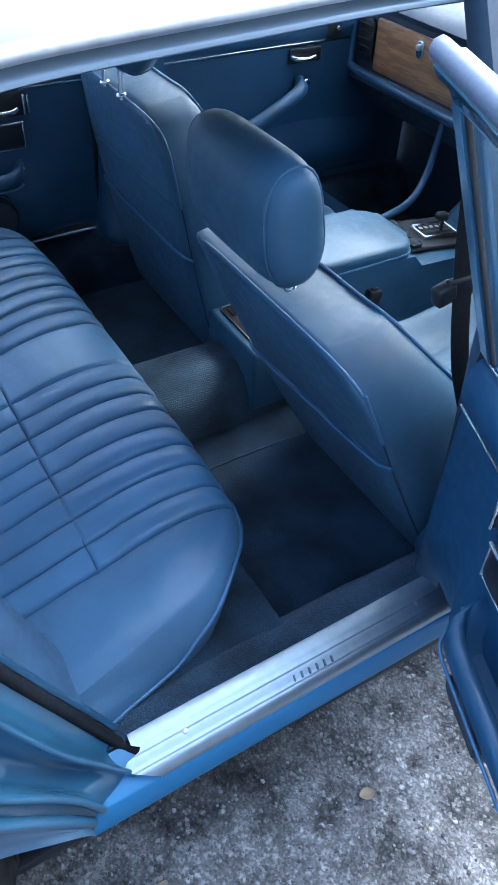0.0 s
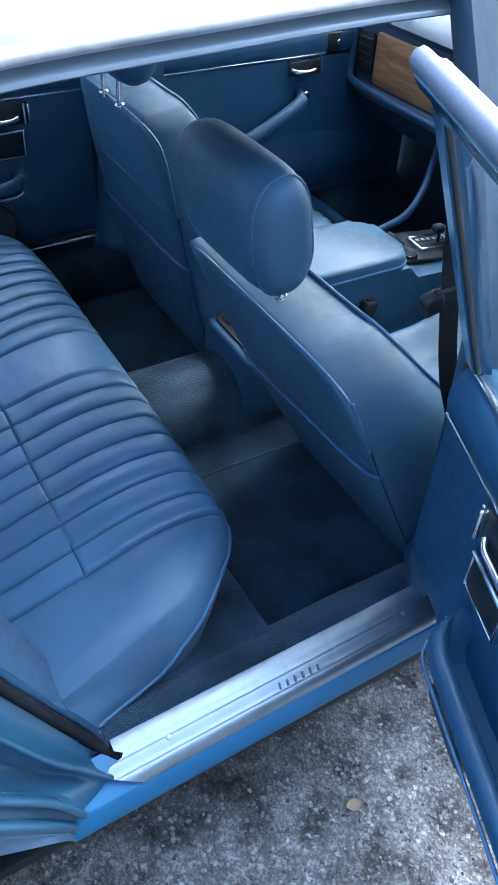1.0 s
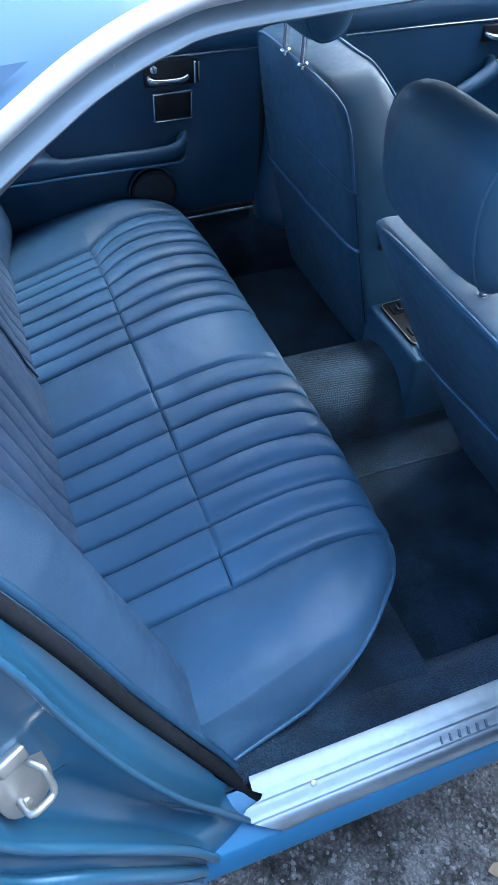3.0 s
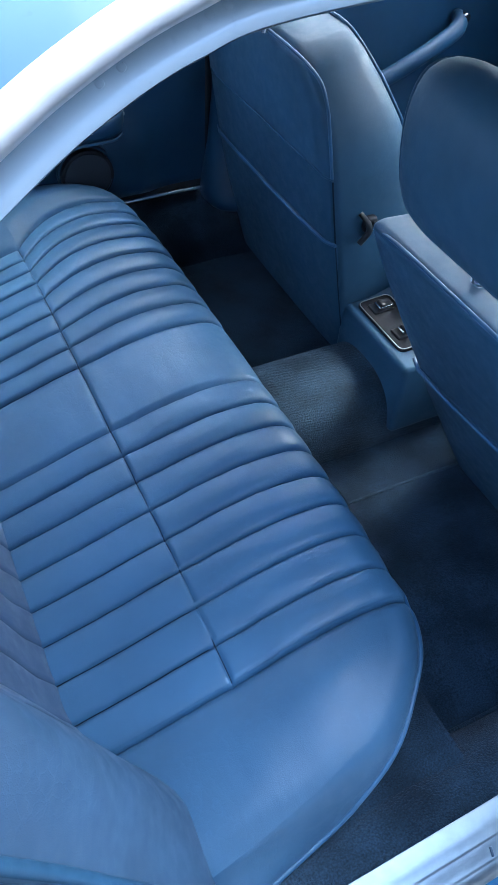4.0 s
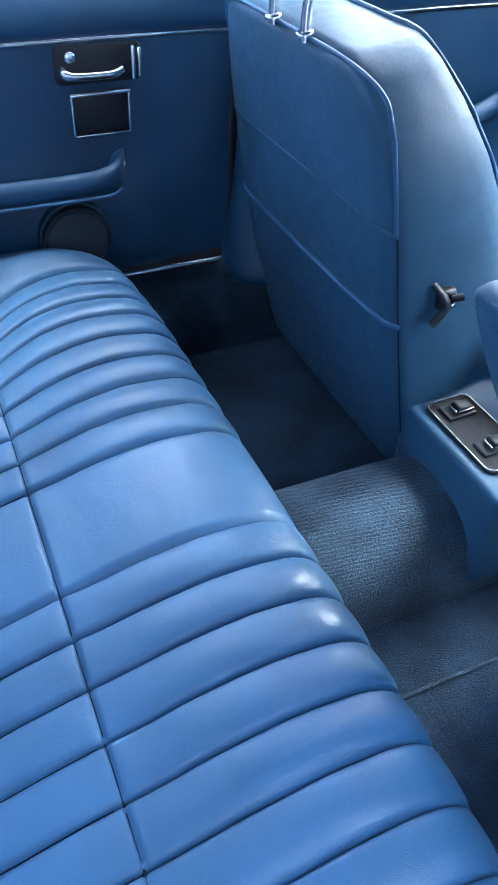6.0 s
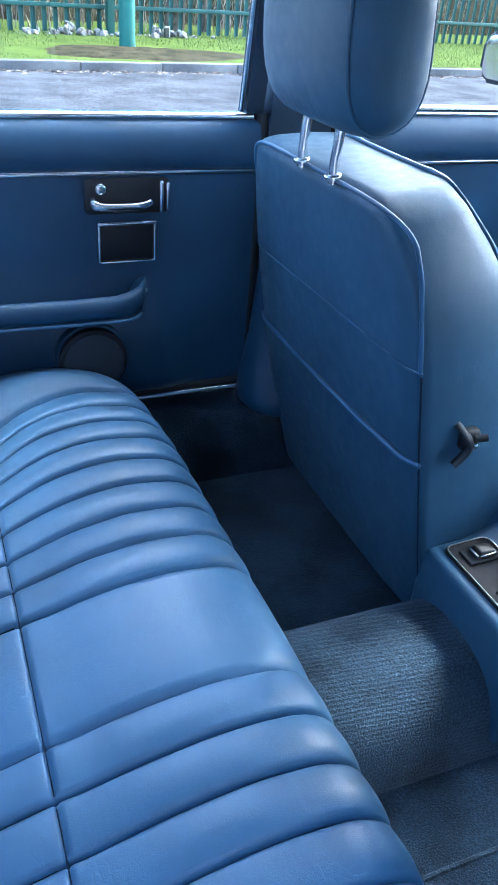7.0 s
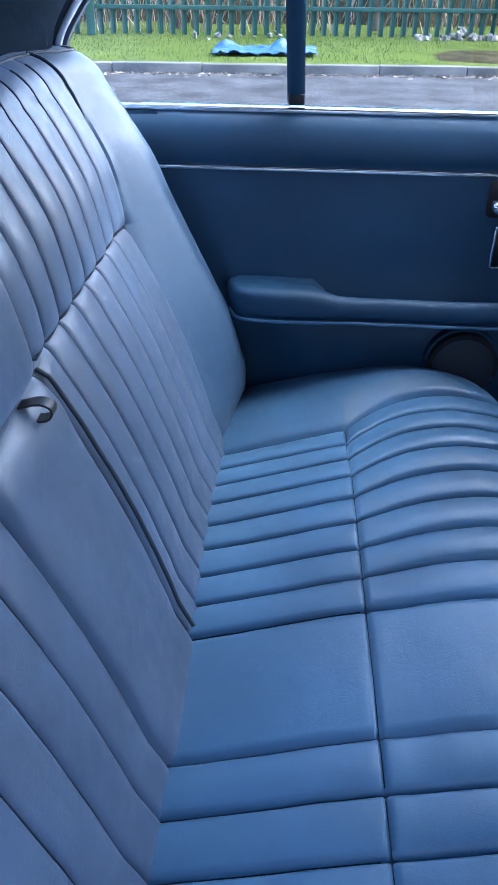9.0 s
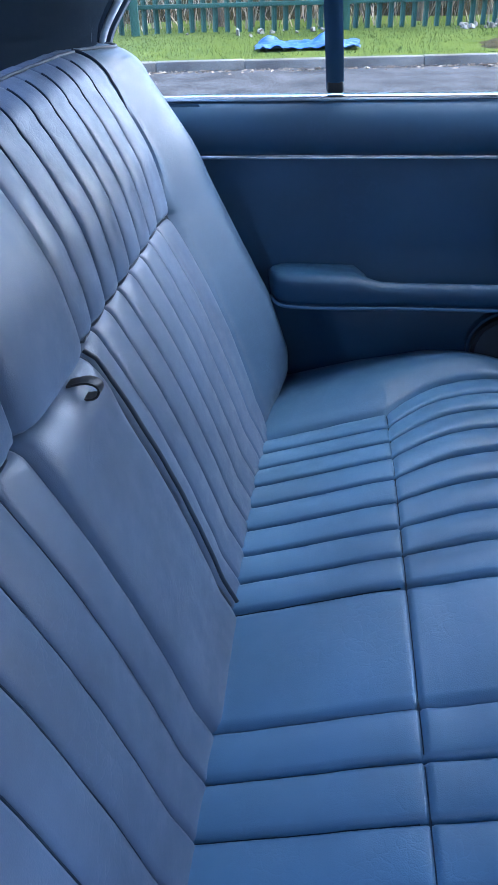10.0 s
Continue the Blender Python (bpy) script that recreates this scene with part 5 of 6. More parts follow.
    # cushion, squab base
    def seat_fn(u, v):
        y = (v - 0.5) * 0.50
        d = abs(y) / 0.25
        x = 0.12 + u * 0.44
        z = 0.475 - 0.045 * (1 - u) + 0.025 * step(0.62, 0.9, d) - 0.06 * step(0.93, 1.0, d) - 0.05 * step(0.88, 1.0, u)
        if d < 0.62:
            f = (y + 1) / 0.045 % 1
            z += 0.006 * (1 - abs(2 * f - 1) ** 2.4) - 0.006
        return Vector((xb + x, yc + y, z + 0.004 * noise.noise((x * 14, y * 14, side))))
    part("cushion", surf(seat_fn, [i / 30 for i in range(31)], [i / 60 for i in range(61)]), LEATHER_FRONT, t, "pleated blue leather seat cushion", sharp=80)
    skirt = []
    for z, o in ((0.47, 0.0), (0.40, 0.008), (0.31, 0.004), (0.27, -0.02)):
        skirt.append([Vector((xb + 0.05 if k in (0, 5) else xb + q[0], yc + q[1], z)) for k, q in enumerate(((0.05, -0.245 - o), (0.40, -0.245 - o), (0.56, -0.20), (0.56, 0.20), (0.40, 0.245 + o), (0.05, 0.245 + o)))])
    part("cushion_skirt", loft(skirt), LEATHER_FRONT, t)
    part("seat_base", span(xb + 0.03, xb + 0.5, yc - 0.20, yc + 0.20, FZ, 0.34, 0.01), PLASTIC, t, "black seat frame")
    for s in (-1, 1):
        part("seat_runner", span(xb + 0.04, xb + 0.5, yc + s * 0.19 - 0.015, yc + s * 0.19 + 0.015, FZ, FZ + 0.035, 0.004), STEEL, t, "metal seat runner")
    # headrest on two chrome posts
    cx, cz, lie = head
    HM = pose(cx, yc + hy, cz, 0, -lie, 0)
    loc = M.inverted() @ Vector((cx, yc, cz))
    hz = loc.z
    py, ps2 = (hy + 0.030, 0.038) if side > 0 else (hy, 0.046)
    for s in (-1, 1):
        part("post", moved(tube([flat(Vector((hx + 0.005, py + s * ps2, H - 0.008))), (hx + 0.010, py + s * ps2, H + 0.02), (loc.x, hy + s * 0.046, hz)], 0.0065, 12), M), CHROME, t, "chrome headrest post")
        part("post_cap", moved(disc(0.011, 0.005, Matrix.Translation(flat(Vector((hx + 0.006, py + s * ps2, H - 0.001)))), 20, 0.002), M), CHROME, t, "chrome post collar")

    def hrow(s):
        """One ring of the headrest at s from -1 to 1 across."""
        y = 0.146 * (size[2] if len(size) > 2 else size[0]) * s
        k = (1 - abs(s) ** 5.0) ** 0.42 if abs(s) < 1 else 0.0
        k = 0.12 + 0.88 * k
        out = []
        for i in range(28):
            a = 2 * math.pi * i / 28
            ca, sa = math.cos(a), math.sin(a)
            rx, rz = 0.060 * size[0], 0.113 * size[1]
            px = math.copysign(abs(ca) ** 0.85, ca) * rx * (1.0 + 0.25 * max(0, -sa) * (1 if ca > 0 else 0))
            pz = math.copysign(abs(sa) ** 0.80, sa) * rz
            out.append(Vector((px * k + 0.010 * (pz / rz) * 1.0, y, pz * (0.55 + 0.45 * k))))
        return out
    ss = [-1, -0.99, -0.97, -0.94, -0.9, -0.84, -0.76, -0.65, -0.5, -0.3, 0, 0.3, 0.5, 0.65, 0.76, 0.84, 0.9, 0.94, 0.97, 0.99, 1]
    hr = part("headrest", moved(loft([hrow(s) for s in ss], True, True), HM), LEATHER_FRONT, t, "blue leather headrest with piped ends", sharp=80)
    for s in (-1, 1):
        part("headrest_piping", moved(tube([p + Vector((0, s * 0.001, 0)) for p in hrow(-0.80 if s < 0 else 0.94)], 0.0026 if s < 0 else 0.0020, 8, closed=True), HM), LEATHER_FRONT, hr, "blue piping")
    return t, M


ps, PM = front_seat(1.166, 0.568, 0.285, 11.2, 0.612, (0.460, 1.054, 8), "upright blue leather front passenger seat with raised headrest", -1, hx=-0.006, pocket=0.298, hy=0.010)
dsx, DM = front_seat(0.385, 0.618, 0.285, 25.0, 0.575, (0.350, 0.979, 14), "reclined blue leather driver's seat with lowered headrest", 1, size=(0.92, 0.82, 0.96), hx=0.040, pocket=0.325, wide=0.034, crown=(0.014, 0.016), level=1.0, tilt=0.04, hy=0.030)
# recliner levers and knobs
LV = Vector((0.572, 0.902, 0.616))
lever = part("recliner_lever", join(tube(catmull([LV + Vector((-0.026, 0.008, 0.022)), LV + Vector((-0.018, -0.004, 0.010)), LV + Vector((-0.012, -0.008, -0.008)), LV + Vector((-0.030, -0.008, -0.030))], 14), [0.006] * 5 + [0.008] * 9, 10, flat=0.7), box(LV + Vector((-0.006, 0.004, 0)), (0.026, 0.018, 0.030), 0.006), tube([LV + Vector((-0.004, -0.006, 0.004)), LV + Vector((0.010, -0.012, 0.007))], 0.0050, 10)), RUBBER, ps, "black recliner lever")
part("lever_screw", disc(0.004, 0.006, Matrix.Translation(LV + Vector((-0.006, -0.009, -0.002))) @ pose(0, 0, 0, 90), 14, 0.002), CHROME, lever, "bright screw")
part("side_joint", tube([PM @ Vector((0.02, -0.255, 0.055)), PM @ Vector((0.08, -0.256, 0.090)), PM @ Vector((0.17, -0.252, 0.125))], 0.0016, 6), SEAM, ps, "dark seam at the hinge cover")
part("side_joint", tube([DM @ Vector((0.02, -0.255, 0.075)), DM @ Vector((0.08, -0.256, 0.100)), DM @ Vector((0.16, -0.252, 0.125))], 0.0016, 6), SEAM, dsx, "dark seam at the hinge cover")
hinge = part("hinge_knob", disc(0.020, 0.012, Matrix.Translation((0.637, 0.142, 0.352)) @ pose(0, 0, 0, 90), 24, 0.004), PLASTIC, dsx, "black recliner knob")
part("knob_ring", tube([(0.637 + 0.013 * math.cos(a), 0.130, 0.352 + 0.013 * math.sin(a)) for a in [2 * math.pi * i / 20 for i in range(20)]], 0.0026, 6, closed=True), CHROME, hinge, "chrome ring")
part("belt_buckle", join(moved(join(box((0, 0, 0), (0.046, 0.024, 0.066), 0.006), box((0.0, 0, 0.034), (0.026, 0.010, 0.006), 0.002)), pose(0.888, 0.722, 0.466, 0, 14, 8)), tube([(0.880, 0.724, 0.44), (0.862, 0.726, 0.36), (0.850, 0.730, 0.29)], 0.007, 8)), PLASTIC, dsx, "black seat belt buckle")


# ---- doors ----
def far_frame(p):
    return Vector((0.500 + p[0], 1.48 - p[1], p[2]))


def near_frame(p):
    h = max(0.0, p[2] - 0.905)
    q = p[1] - 0.21 * max(0.0, glass_y(p[2]) + 0.012) - 2.0 * max(0.0, 0.58 - p[2]) ** 2      # more upright frame, foot turned under
    return Vector((0.475 + p[0] * 0.36 - q * 0.933, 0.045 + p[0] * 0.933 + q * 0.36, p[2] + 0.09 * h))


def rear_edge(z):
    return lerp([0.36, 0.43, 0.51, 0.644, 0.765, 0.861, 0.93], [-0.59, -0.62, -0.65, -0.705, -0.75, -0.80, -0.868], z)


CARD_Z = [0.423, 0.426, 0.432, 0.45, 0.48, 0.53, 0.57, 0.62, 0.68, 0.74, 0.78, 0.805, 0.811]
ROLL = [(0.000, 0.814), (0.004, 0.817), (0.008, 0.825), (0.010, 0.838), (0.010, 0.854), (0.006, 0.871), (0.000, 0.883), (-0.006, 0.889), (-0.012, 0.890)]


def glass_y(z):
    return -0.012 + (z - 0.905) / 0.335 * 0.16


def rear_door(F, label, open_door):
    t = thing("rear_door", label, "car door", "rear doors", at=F((-0.3, -0.05, 0.40)))
    tr = lambda bm: moved_fn(bm, F)
    rows = []
    for z in CARD_Z:
        xr = rear_edge(z) + 0.012
        rows.append([Vector((xr + (-0.006 - xr) * k / 30, 0.022 * step(0.62, 0.57, z) * step(0.41, 0.45, z) * step(0.03, 0.12, k / 30) * (1 - step(0.74, 0.82, k / 30)) - 0.006 * step(0.435, 0.423, z) + 0.0015 * noise.noise((k * 0.3, z * 8, 2)), z)) for k in range(31)])
    part("door_card", tr(thick(loft(rows), 0.004)), VINYL, t, "blue vinyl door card")
    xr = rear_edge(0.86) + 0.01 if open_door else -0.90
    part("waist_roll", tr(loft([[Vector((x, y, z)) for y, z in ROLL] for x in [xr + (-0.004 - xr) * k / 20 for k in range(21)]])), VINYL, t, "padded blue vinyl waist roll")
    part("chrome_strip", tr(tube([(xr, 0.003, 0.8125), (xr * 0.5, 0.003, 0.8125), (-0.004, 0.003, 0.8125)], 0.0042, 10)), CHROME, t, "thin chrome strip")
    part("window_bead", tr(box((xr / 2 - 0.012, -0.011, 0.894), (-xr, 0.012, 0.009), 0.003)), CHROME, t, "bright window bead")
    # shell
    prof = [(-0.016, 0.418), (-0.016, 0.887), (-0.030, 0.894), (-0.085, 0.891), (-0.125, 0.880), (-0.150, 0.76), (-0.155, 0.62), (-0.140, 0.47), (-0.11, 0.365), (-0.04, 0.36)]
    shell = [[Vector((rear_edge(z) * s - 0.014 * (1 - s), y, z)) for y, z in prof] for s in (1.0, 0.98, 0.7, 0.4, 0.02, 0.0)]
    part("door_shell", tr(loft(shell, True, True)), PAINT_SHADED, t, "blue painted door shell", sharp=40)
    part("edge_seal", tr(tube(catmull([(-0.58, -0.008, 0.420), (-0.3, -0.008, 0.420), (-0.04, -0.008, 0.421), (-0.006, -0.008, 0.445), (0.000, -0.008, 0.6), (0.002, -0.008, 0.80), (0.002, -0.014, 0.90)], 40), 0.009 if open_door else 0.014, 8)), RUBBER, t, "black rubber seal")
    # window frame and panes
    A = []
    for p in AP:
        if p.z > 0.905 and p.x < 0.50:
            A.append(Vector((p.x - 0.500, glass_y(p.z) + 0.004, p.z)))
    top = [Vector((q.x - (0.0 if open_door else 0.056 * (1 - step(1.05, 1.17, q.z)) - 0.036 * (1 - step(0.90, 0.97, q.z))), q.y, q.z - 0.012)) for q in A]
    fprof = [(0, -0.010), (0.004, -0.012), (0.010, -0.012), (0.010, 0.004), (0.006, 0.007), (0.0, 0.007)]
    if open_door:
        fprof = [(0, -0.014), (0.030, -0.032), (0.046, -0.030), (0.049, -0.026), (0.048, -0.020), (0.028, -0.004), (0.024, 0.006), (0.014, 0.014), (0.0, 0.012)]
    rows = []
    for i, q in enumerate(top):
        a, b = top[max(0, i - 1)], top[min(len(top) - 1, i + 1)]
        d = Vector((b.x - a.x, 0, b.z - a.z)).normalized()
        n = Vector((d.z, 0, -d.x))
        rows.append([q - n * o + Vector((0, dy, 0)) for o, dy in fprof])
    part("window_frame", tr(loft(rows, True, True)), PAINT_SHADED if open_door else VINYL_DARK, t, "window frame", sharp=40)
    part("frame_seal", tr(tube([q + Vector((0, 0.012, 0.0)) for q in top], 0.011 if open_door else 0.006, 8)), PALE_TRIM if open_door else BRIGHT, t, "window frame seal")
    zt = top[0].z
    rake = 0.0 if open_door else 0.13
    post = lambda x, z: Vector((x - rake * (z - 0.90) * step(-0.40, -0.05, x), glass_y(z), z))
    part("front_post", tr(loft([[post(-0.010, z) + Vector((a, b, 0)) for a, b in ((-0.024, -0.014), (0.010, -0.014), (0.010, 0.012), (-0.020, 0.014))] for z in (0.900, 1.02, 1.13, zt - (0.030 if open_door else 0.0))], True, True)), VINYL_DARK if not open_door else PAINT_SHADED, t, "window front post", sharp=40)
    part("front_post_trim", tr(tube([post(-0.036, z) + Vector((0, 0.008, 0)) for z in (0.905, 1.02, 1.13, zt - (0.030 if open_door else 0.0))], 0.004, 8)), RUBBER if open_door else CHROME, t, "window edge")
    q0, q1 = post(-0.594, 0.905), post(-0.612, zt + 0.0)
    part("quarter_post", tr(loft([[q0.lerp(q1, s) + Vector((a, b, 0)) for a, b in ((-0.013, -0.010), (0.013, -0.010), (0.013, 0.008), (0.006, 0.012), (-0.006, 0.012), (-0.013, 0.008))] for s in (0, 0.5, 0.985)], True, True)), VINYL, t, "dark blue quarter light post", sharp=40)
    part("quarter_post_foot", tr(box((-0.594, -0.002, 0.911), (0.024, 0.016, 0.016), 0.003)), PLASTIC, t)

    def pane(x0, x1):
        rows = []
        for z in [0.893 + (zt - 0.898) * k / 12 for k in range(13)]:
            lim = -2.0
            xs = [p.x for p in top if abs(p.z - z) < 0.03]
            if xs:
                lim = min(xs)
            a = max(x0, lim - 0.004)
            rows.append([post(a + (x1 - a) * s / 6, z) for s in range(7)])
        return thick(loft(rows), 0.004)
    for x0, x1 in ((-0.582, -0.02), (-0.86 if open_door else -0.92, -0.602)):
        g = part("pane", tr(pane(x0, x1)), GLASS, t, "clear window glass", sharp=30)
        g.visible_shadow = False
    # inner handle in its black recess
    hx, hz = -0.2275, 0.778
    rec = part("handle_recess", tr(prism(rrect(0.137, 0.056, 0.009), 0.008, Matrix.Translation((hx, 0.0, hz)) @ pose(0, 0, 0, -90, 0, 0), 0.001)), PLASTIC, t, "black handle recess")
    part("handle", tr(join(tube(catmull([(hx - 0.056, 0.006, hz - 0.008), (hx - 0.054, 0.014, hz - 0.012), (hx - 0.04, 0.018, hz - 0.014), (hx - 0.01, 0.018, hz - 0.015), (hx + 0.02, 0.018, hz - 0.014), (hx + 0.036, 0.012, hz - 0.010)], 20), [0.0075] * 6 + [0.0058] * 14, 10, flat=1.2), disc(0.009, 0.010, Matrix.Translation((hx - 0.044, 0.004, hz + 0.012)) @ pose(0, 0, 0, -90), 20, 0.003))), CHROME, rec, "chrome door pull")
    part("lock_lever", tr(join(box((hx + 0.053, 0.012, hz), (0.007, 0.018, 0.050), 0.003), box((hx + 0.066, 0.006, hz - 0.002), (0.006, 0.01, 0.044), 0.002))), CHROME, rec, "chrome lock lever")
    # ashtray
    ax, az = -0.2305, 0.7055
    ash = part("ashtray", tr(box((ax, 0.006, az), (0.094, 0.016, 0.064), 0.006)), PLASTIC, t, "black ashtray with chrome lip")
    part("ashtray_lip", tr(join(box((ax, 0.014, az + 0.031), (0.098, 0.010, 0.007), 0.003), box((ax - 0.046, 0.010, az), (0.005, 0.012, 0.066), 0.002), box((ax + 0.046, 0.010, az), (0.004, 0.012, 0.066), 0.002), box((ax, 0.008, az - 0.033), (0.088, 0.012, 0.003), 0.001))), CHROME, ash, "chrome lip")
    # armrest
    rows = []
    for X, dp, zt2, zb2 in ((-0.695, 0.012, 0.655, 0.622), (-0.688, 0.050, 0.664, 0.612), (-0.675, 0.072, 0.669, 0.607), (-0.65, 0.080, 0.670, 0.605), (-0.60, 0.081, 0.669, 0.604), (-0.555, 0.080, 0.668, 0.604), (-0.535, 0.079, 0.664, 0.604), (-0.515, 0.078, 0.659, 0.604), (-0.48, 0.077, 0.657, 0.604), (-0.40, 0.076, 0.656, 0.603), (-0.32, 0.075, 0.655, 0.602), (-0.26, 0.074, 0.656, 0.602), (-0.235, 0.070, 0.661, 0.603), (-0.218, 0.058, 0.664, 0.607), (-0.207, 0.038, 0.667, 0.614), (-0.199, 0.018, 0.667, 0.622), (-0.195, 0.003, 0.662, 0.630)):
        rr = 0.014
        zt2 -= 0.023
        zb2 -= 0.009
        hol = 0.046 * step(-0.545, -0.515, X) * step(-0.212, -0.245, X)      # hollow behind the pull rail
        rows.append([Vector((X, y, z)) for y, z in ((-0.002, zt2 - 0.004 - hol), (dp * 0.40, zt2 - hol), (dp * 0.58, zt2 - hol * 0.85), (dp * 0.66, zt2 - hol * 0.2), (max(0, dp - rr), zt2), (max(0, dp - rr * 0.3), zt2 - rr * 0.3), (dp, zt2 - rr), (dp, zb2 + 0.012), (max(0, dp - 0.006), zb2 + 0.004), (max(0, dp - 0.012), zb2), (-0.002, zb2 - 0.004))])
    rows = [[p for p in r] for r in rows]
    part("armrest", tr(loft([catmull(r, 44) for r in rows])), VINYL, t, "padded blue vinyl armrest", sharp=80)
    part("armrest_piping", tr(tube(catmull([r[7] + Vector((0, 0.002, -0.010)) for r in rows[1:14]], 50), 0.0026, 8)), PIPING, t, "blue piping")
    # speaker
    sx, sz = -0.301, 0.518
    S = Matrix.Translation((sx, 0.018, sz)) @ pose(0, 0, 0, -90)
    part("speaker_pod", tr(disc(0.0615, 0.031, S @ Matrix.Translation((0, 0, -0.005)), 40, 0.004)), VINYL, t)
    S = S @ Matrix.Translation((0, 0, 0.024))
    sp = part("speaker", tr(disc(0.057, 0.016, S, 40, 0.006)), PLASTIC, t, "round black door speaker")
    part("grille", tr(disc(0.050, 0.0035, S @ Matrix.Translation((0, 0, 0.015)), 40, 0.002)), GRILLE, sp, "dark speaker cloth")
    # glint on the rim: chrome only along the arc that catches light
    part("rim", tr(tube([S @ Vector((0.053 * math.cos(a), 0.053 * math.sin(a), 0.017)) for a in [math.pi * (0.08 + 0.62 * i / 20) for i in range(21)]], 0.0013, 6)), CHROME, sp, "bright arc drawn for light on the rim")
    part("screw", tr(disc(0.004, 0.003, Matrix.Translation((-0.207, 0.035, 0.63)) @ pose(0, 0, 0, -90), 12, 0.001)), STEEL, t)
    return t


def moved_fn(bm, F):
    for v in bm.verts:
        v.co = F(v.co)
    return bm


rear_door(far_frame, "closed rear door with blue vinyl card and chrome strip", False)
rear_door(near_frame, "rear door standing wide open with blue vinyl card", True)


def front_door(flip, label):
    f = (lambda p: Vector(p)) if flip else (lambda p: mir(p))
    t = thing("front_door", label, "car door", "front doors", at=f((1.1, 1.55, 0.4)))
    tr = lambda bm: moved_fn(bm, f)
    part("door_card", tr(thick(surf(lambda x, z: Vector((x, 1.480 + 0.004 * noise.noise((x * 4, z * 4, 0)), z)), [0.665 + i * 0.03 for i in range(30)], CARD_Z[:-2] + [0.816]), 0.004)), VINYL, t, "blue vinyl door card")
    part("waist_roll", tr(loft([[Vector((x, 1.48 - y, z + 0.006)) for y, z in ROLL] for x in (0.665, 0.9, 1.2, 1.54)])), VINYL, t, "padded blue vinyl waist roll")
    part("chrome_strip", tr(box((0.95, 1.478, 0.8205), (0.56, 0.008, 0.006), 0.002)), CHROME, t, "thin chrome strip")
    part("window_bead", tr(box((1.1, 1.491, 0.908), (0.88, 0.012, 0.009), 0.003)), CHROME, t, "bright window bead")
    prof = [(1.492, 0.395), (1.492, 0.90), (1.52, 0.908), (1.57, 0.905), (1.605, 0.885), (1.630, 0.76), (1.635, 0.62), (1.62, 0.47), (1.59, 0.365), (1.52, 0.36)]
    part("door_shell", tr(loft([[Vector((x, y, z)) for y, z in prof] for x in (0.67, 0.68, 1.0, 1.4, 1.58, 1.59)], True, True)), PAINT, t, "blue painted door skin", sharp=40)
    part("handle_recess", tr(box((1.16, 1.474, 0.790), (0.11, 0.010, 0.042), 0.004)), PLASTIC, t, "black handle recess")
    part("handle", tr(tube(catmull([(1.115, 1.470, 0.790), (1.125, 1.456, 0.786), (1.16, 1.452, 0.784), (1.185, 1.458, 0.786)], 14), 0.007, 8)), CHROME, t, "chrome door handle")
    part("lock_plate", tr(box((1.255, 1.474, 0.850), (0.05, 0.012, 0.055), 0.006)), PLASTIC, t, "small switch plate")
    part("lock_knob", tr(disc(0.007, 0.01, Matrix.Translation((1.263, 1.468, 0.852)) @ pose(0, 0, 0, 90), 14, 0.002)), CHROME, t)
    part("arm_pull", tr(tube(catmull([(0.80, 1.47, 0.575), (0.83, 1.43, 0.590), (0.92, 1.42, 0.620), (1.03, 1.42, 0.665), (1.115, 1.43, 0.702), (1.145, 1.455, 0.716), (1.15, 1.478, 0.716)], 40), 0.017, 12, flat=1.2)), VINYL, t, "blue vinyl arm pull")
    part("pull_cap", tr(disc(0.013, 0.02, Matrix.Translation((1.152, 1.460, 0.722)) @ pose(0, 0, 0, 90), 16, 0.004)), CHROME, t, "chrome end cap")
    part("door_pocket", tr(loft([[Vector((x, y, z)) for y, z in ((1.478, 0.60), (1.470, 0.56), (1.455, 0.52), (1.455, 0.46), (1.478, 0.43))] for x in (0.72, 0.74, 1.0, 1.4, 1.45)])), VINYL, t)
    gy = lambda z: 1.495 - (z - 0.905) / 0.335 * 0.16
    part("window_frame", tr(tube(catmull([(0.66, gy(0.905), 0.905), (0.65, gy(1.225), 1.228), (0.95, gy(1.22), 1.222), (1.2, gy(1.19), 1.185), (1.42, gy(1.03), 1.03), (1.55, gy(0.905), 0.905)], 60), 0.013, 8)), PAINT_SHADED, t, "window frame")
    rows = [[Vector((0.67 + (xe - 0.67) * k / 6, gy(z), z)) for k in range(7)] for z, xe in ((0.895, 1.54), (1.02, 1.42), (1.12, 1.30), (1.215, 1.06))]
    g = part("pane", tr(thick(loft(rows), 0.004)), GLASS, t, "clear window glass")
    g.visible_shadow = False


front_door(True, "closed front passenger door with blue vinyl card")
front_door(False, "closed front driver's door with blue vinyl card")

# mirror on the far front door
dm = thing("door_mirror", "black door mirror on the far front door", "mirror", at=(1.25, 1.62, 0.88))
MM = Matrix.Translation((1.228, 1.750, 0.968)) @ pose(0, 0, 0, 90, 0, -84)
part("shell", prism(rrect(0.165, 0.104, 0.030, 8), 0.055, MM, 0.012), PLASTIC, dm, "rounded black mirror housing", sharp=50)
part("mirror_glass", prism(rrect(0.146, 0.086, 0.024, 8), 0.003, MM @ Matrix.Translation((0, 0, 0.0545)), 0.001), CHROME, dm, "mirror glass", sharp=40)
part("stalk", tube([(1.253, 1.60, 0.868), (1.258, 1.64, 0.892), (1.258, 1.69, 0.930)], [0.022, 0.016, 0.018], 12), PLASTIC, dm)

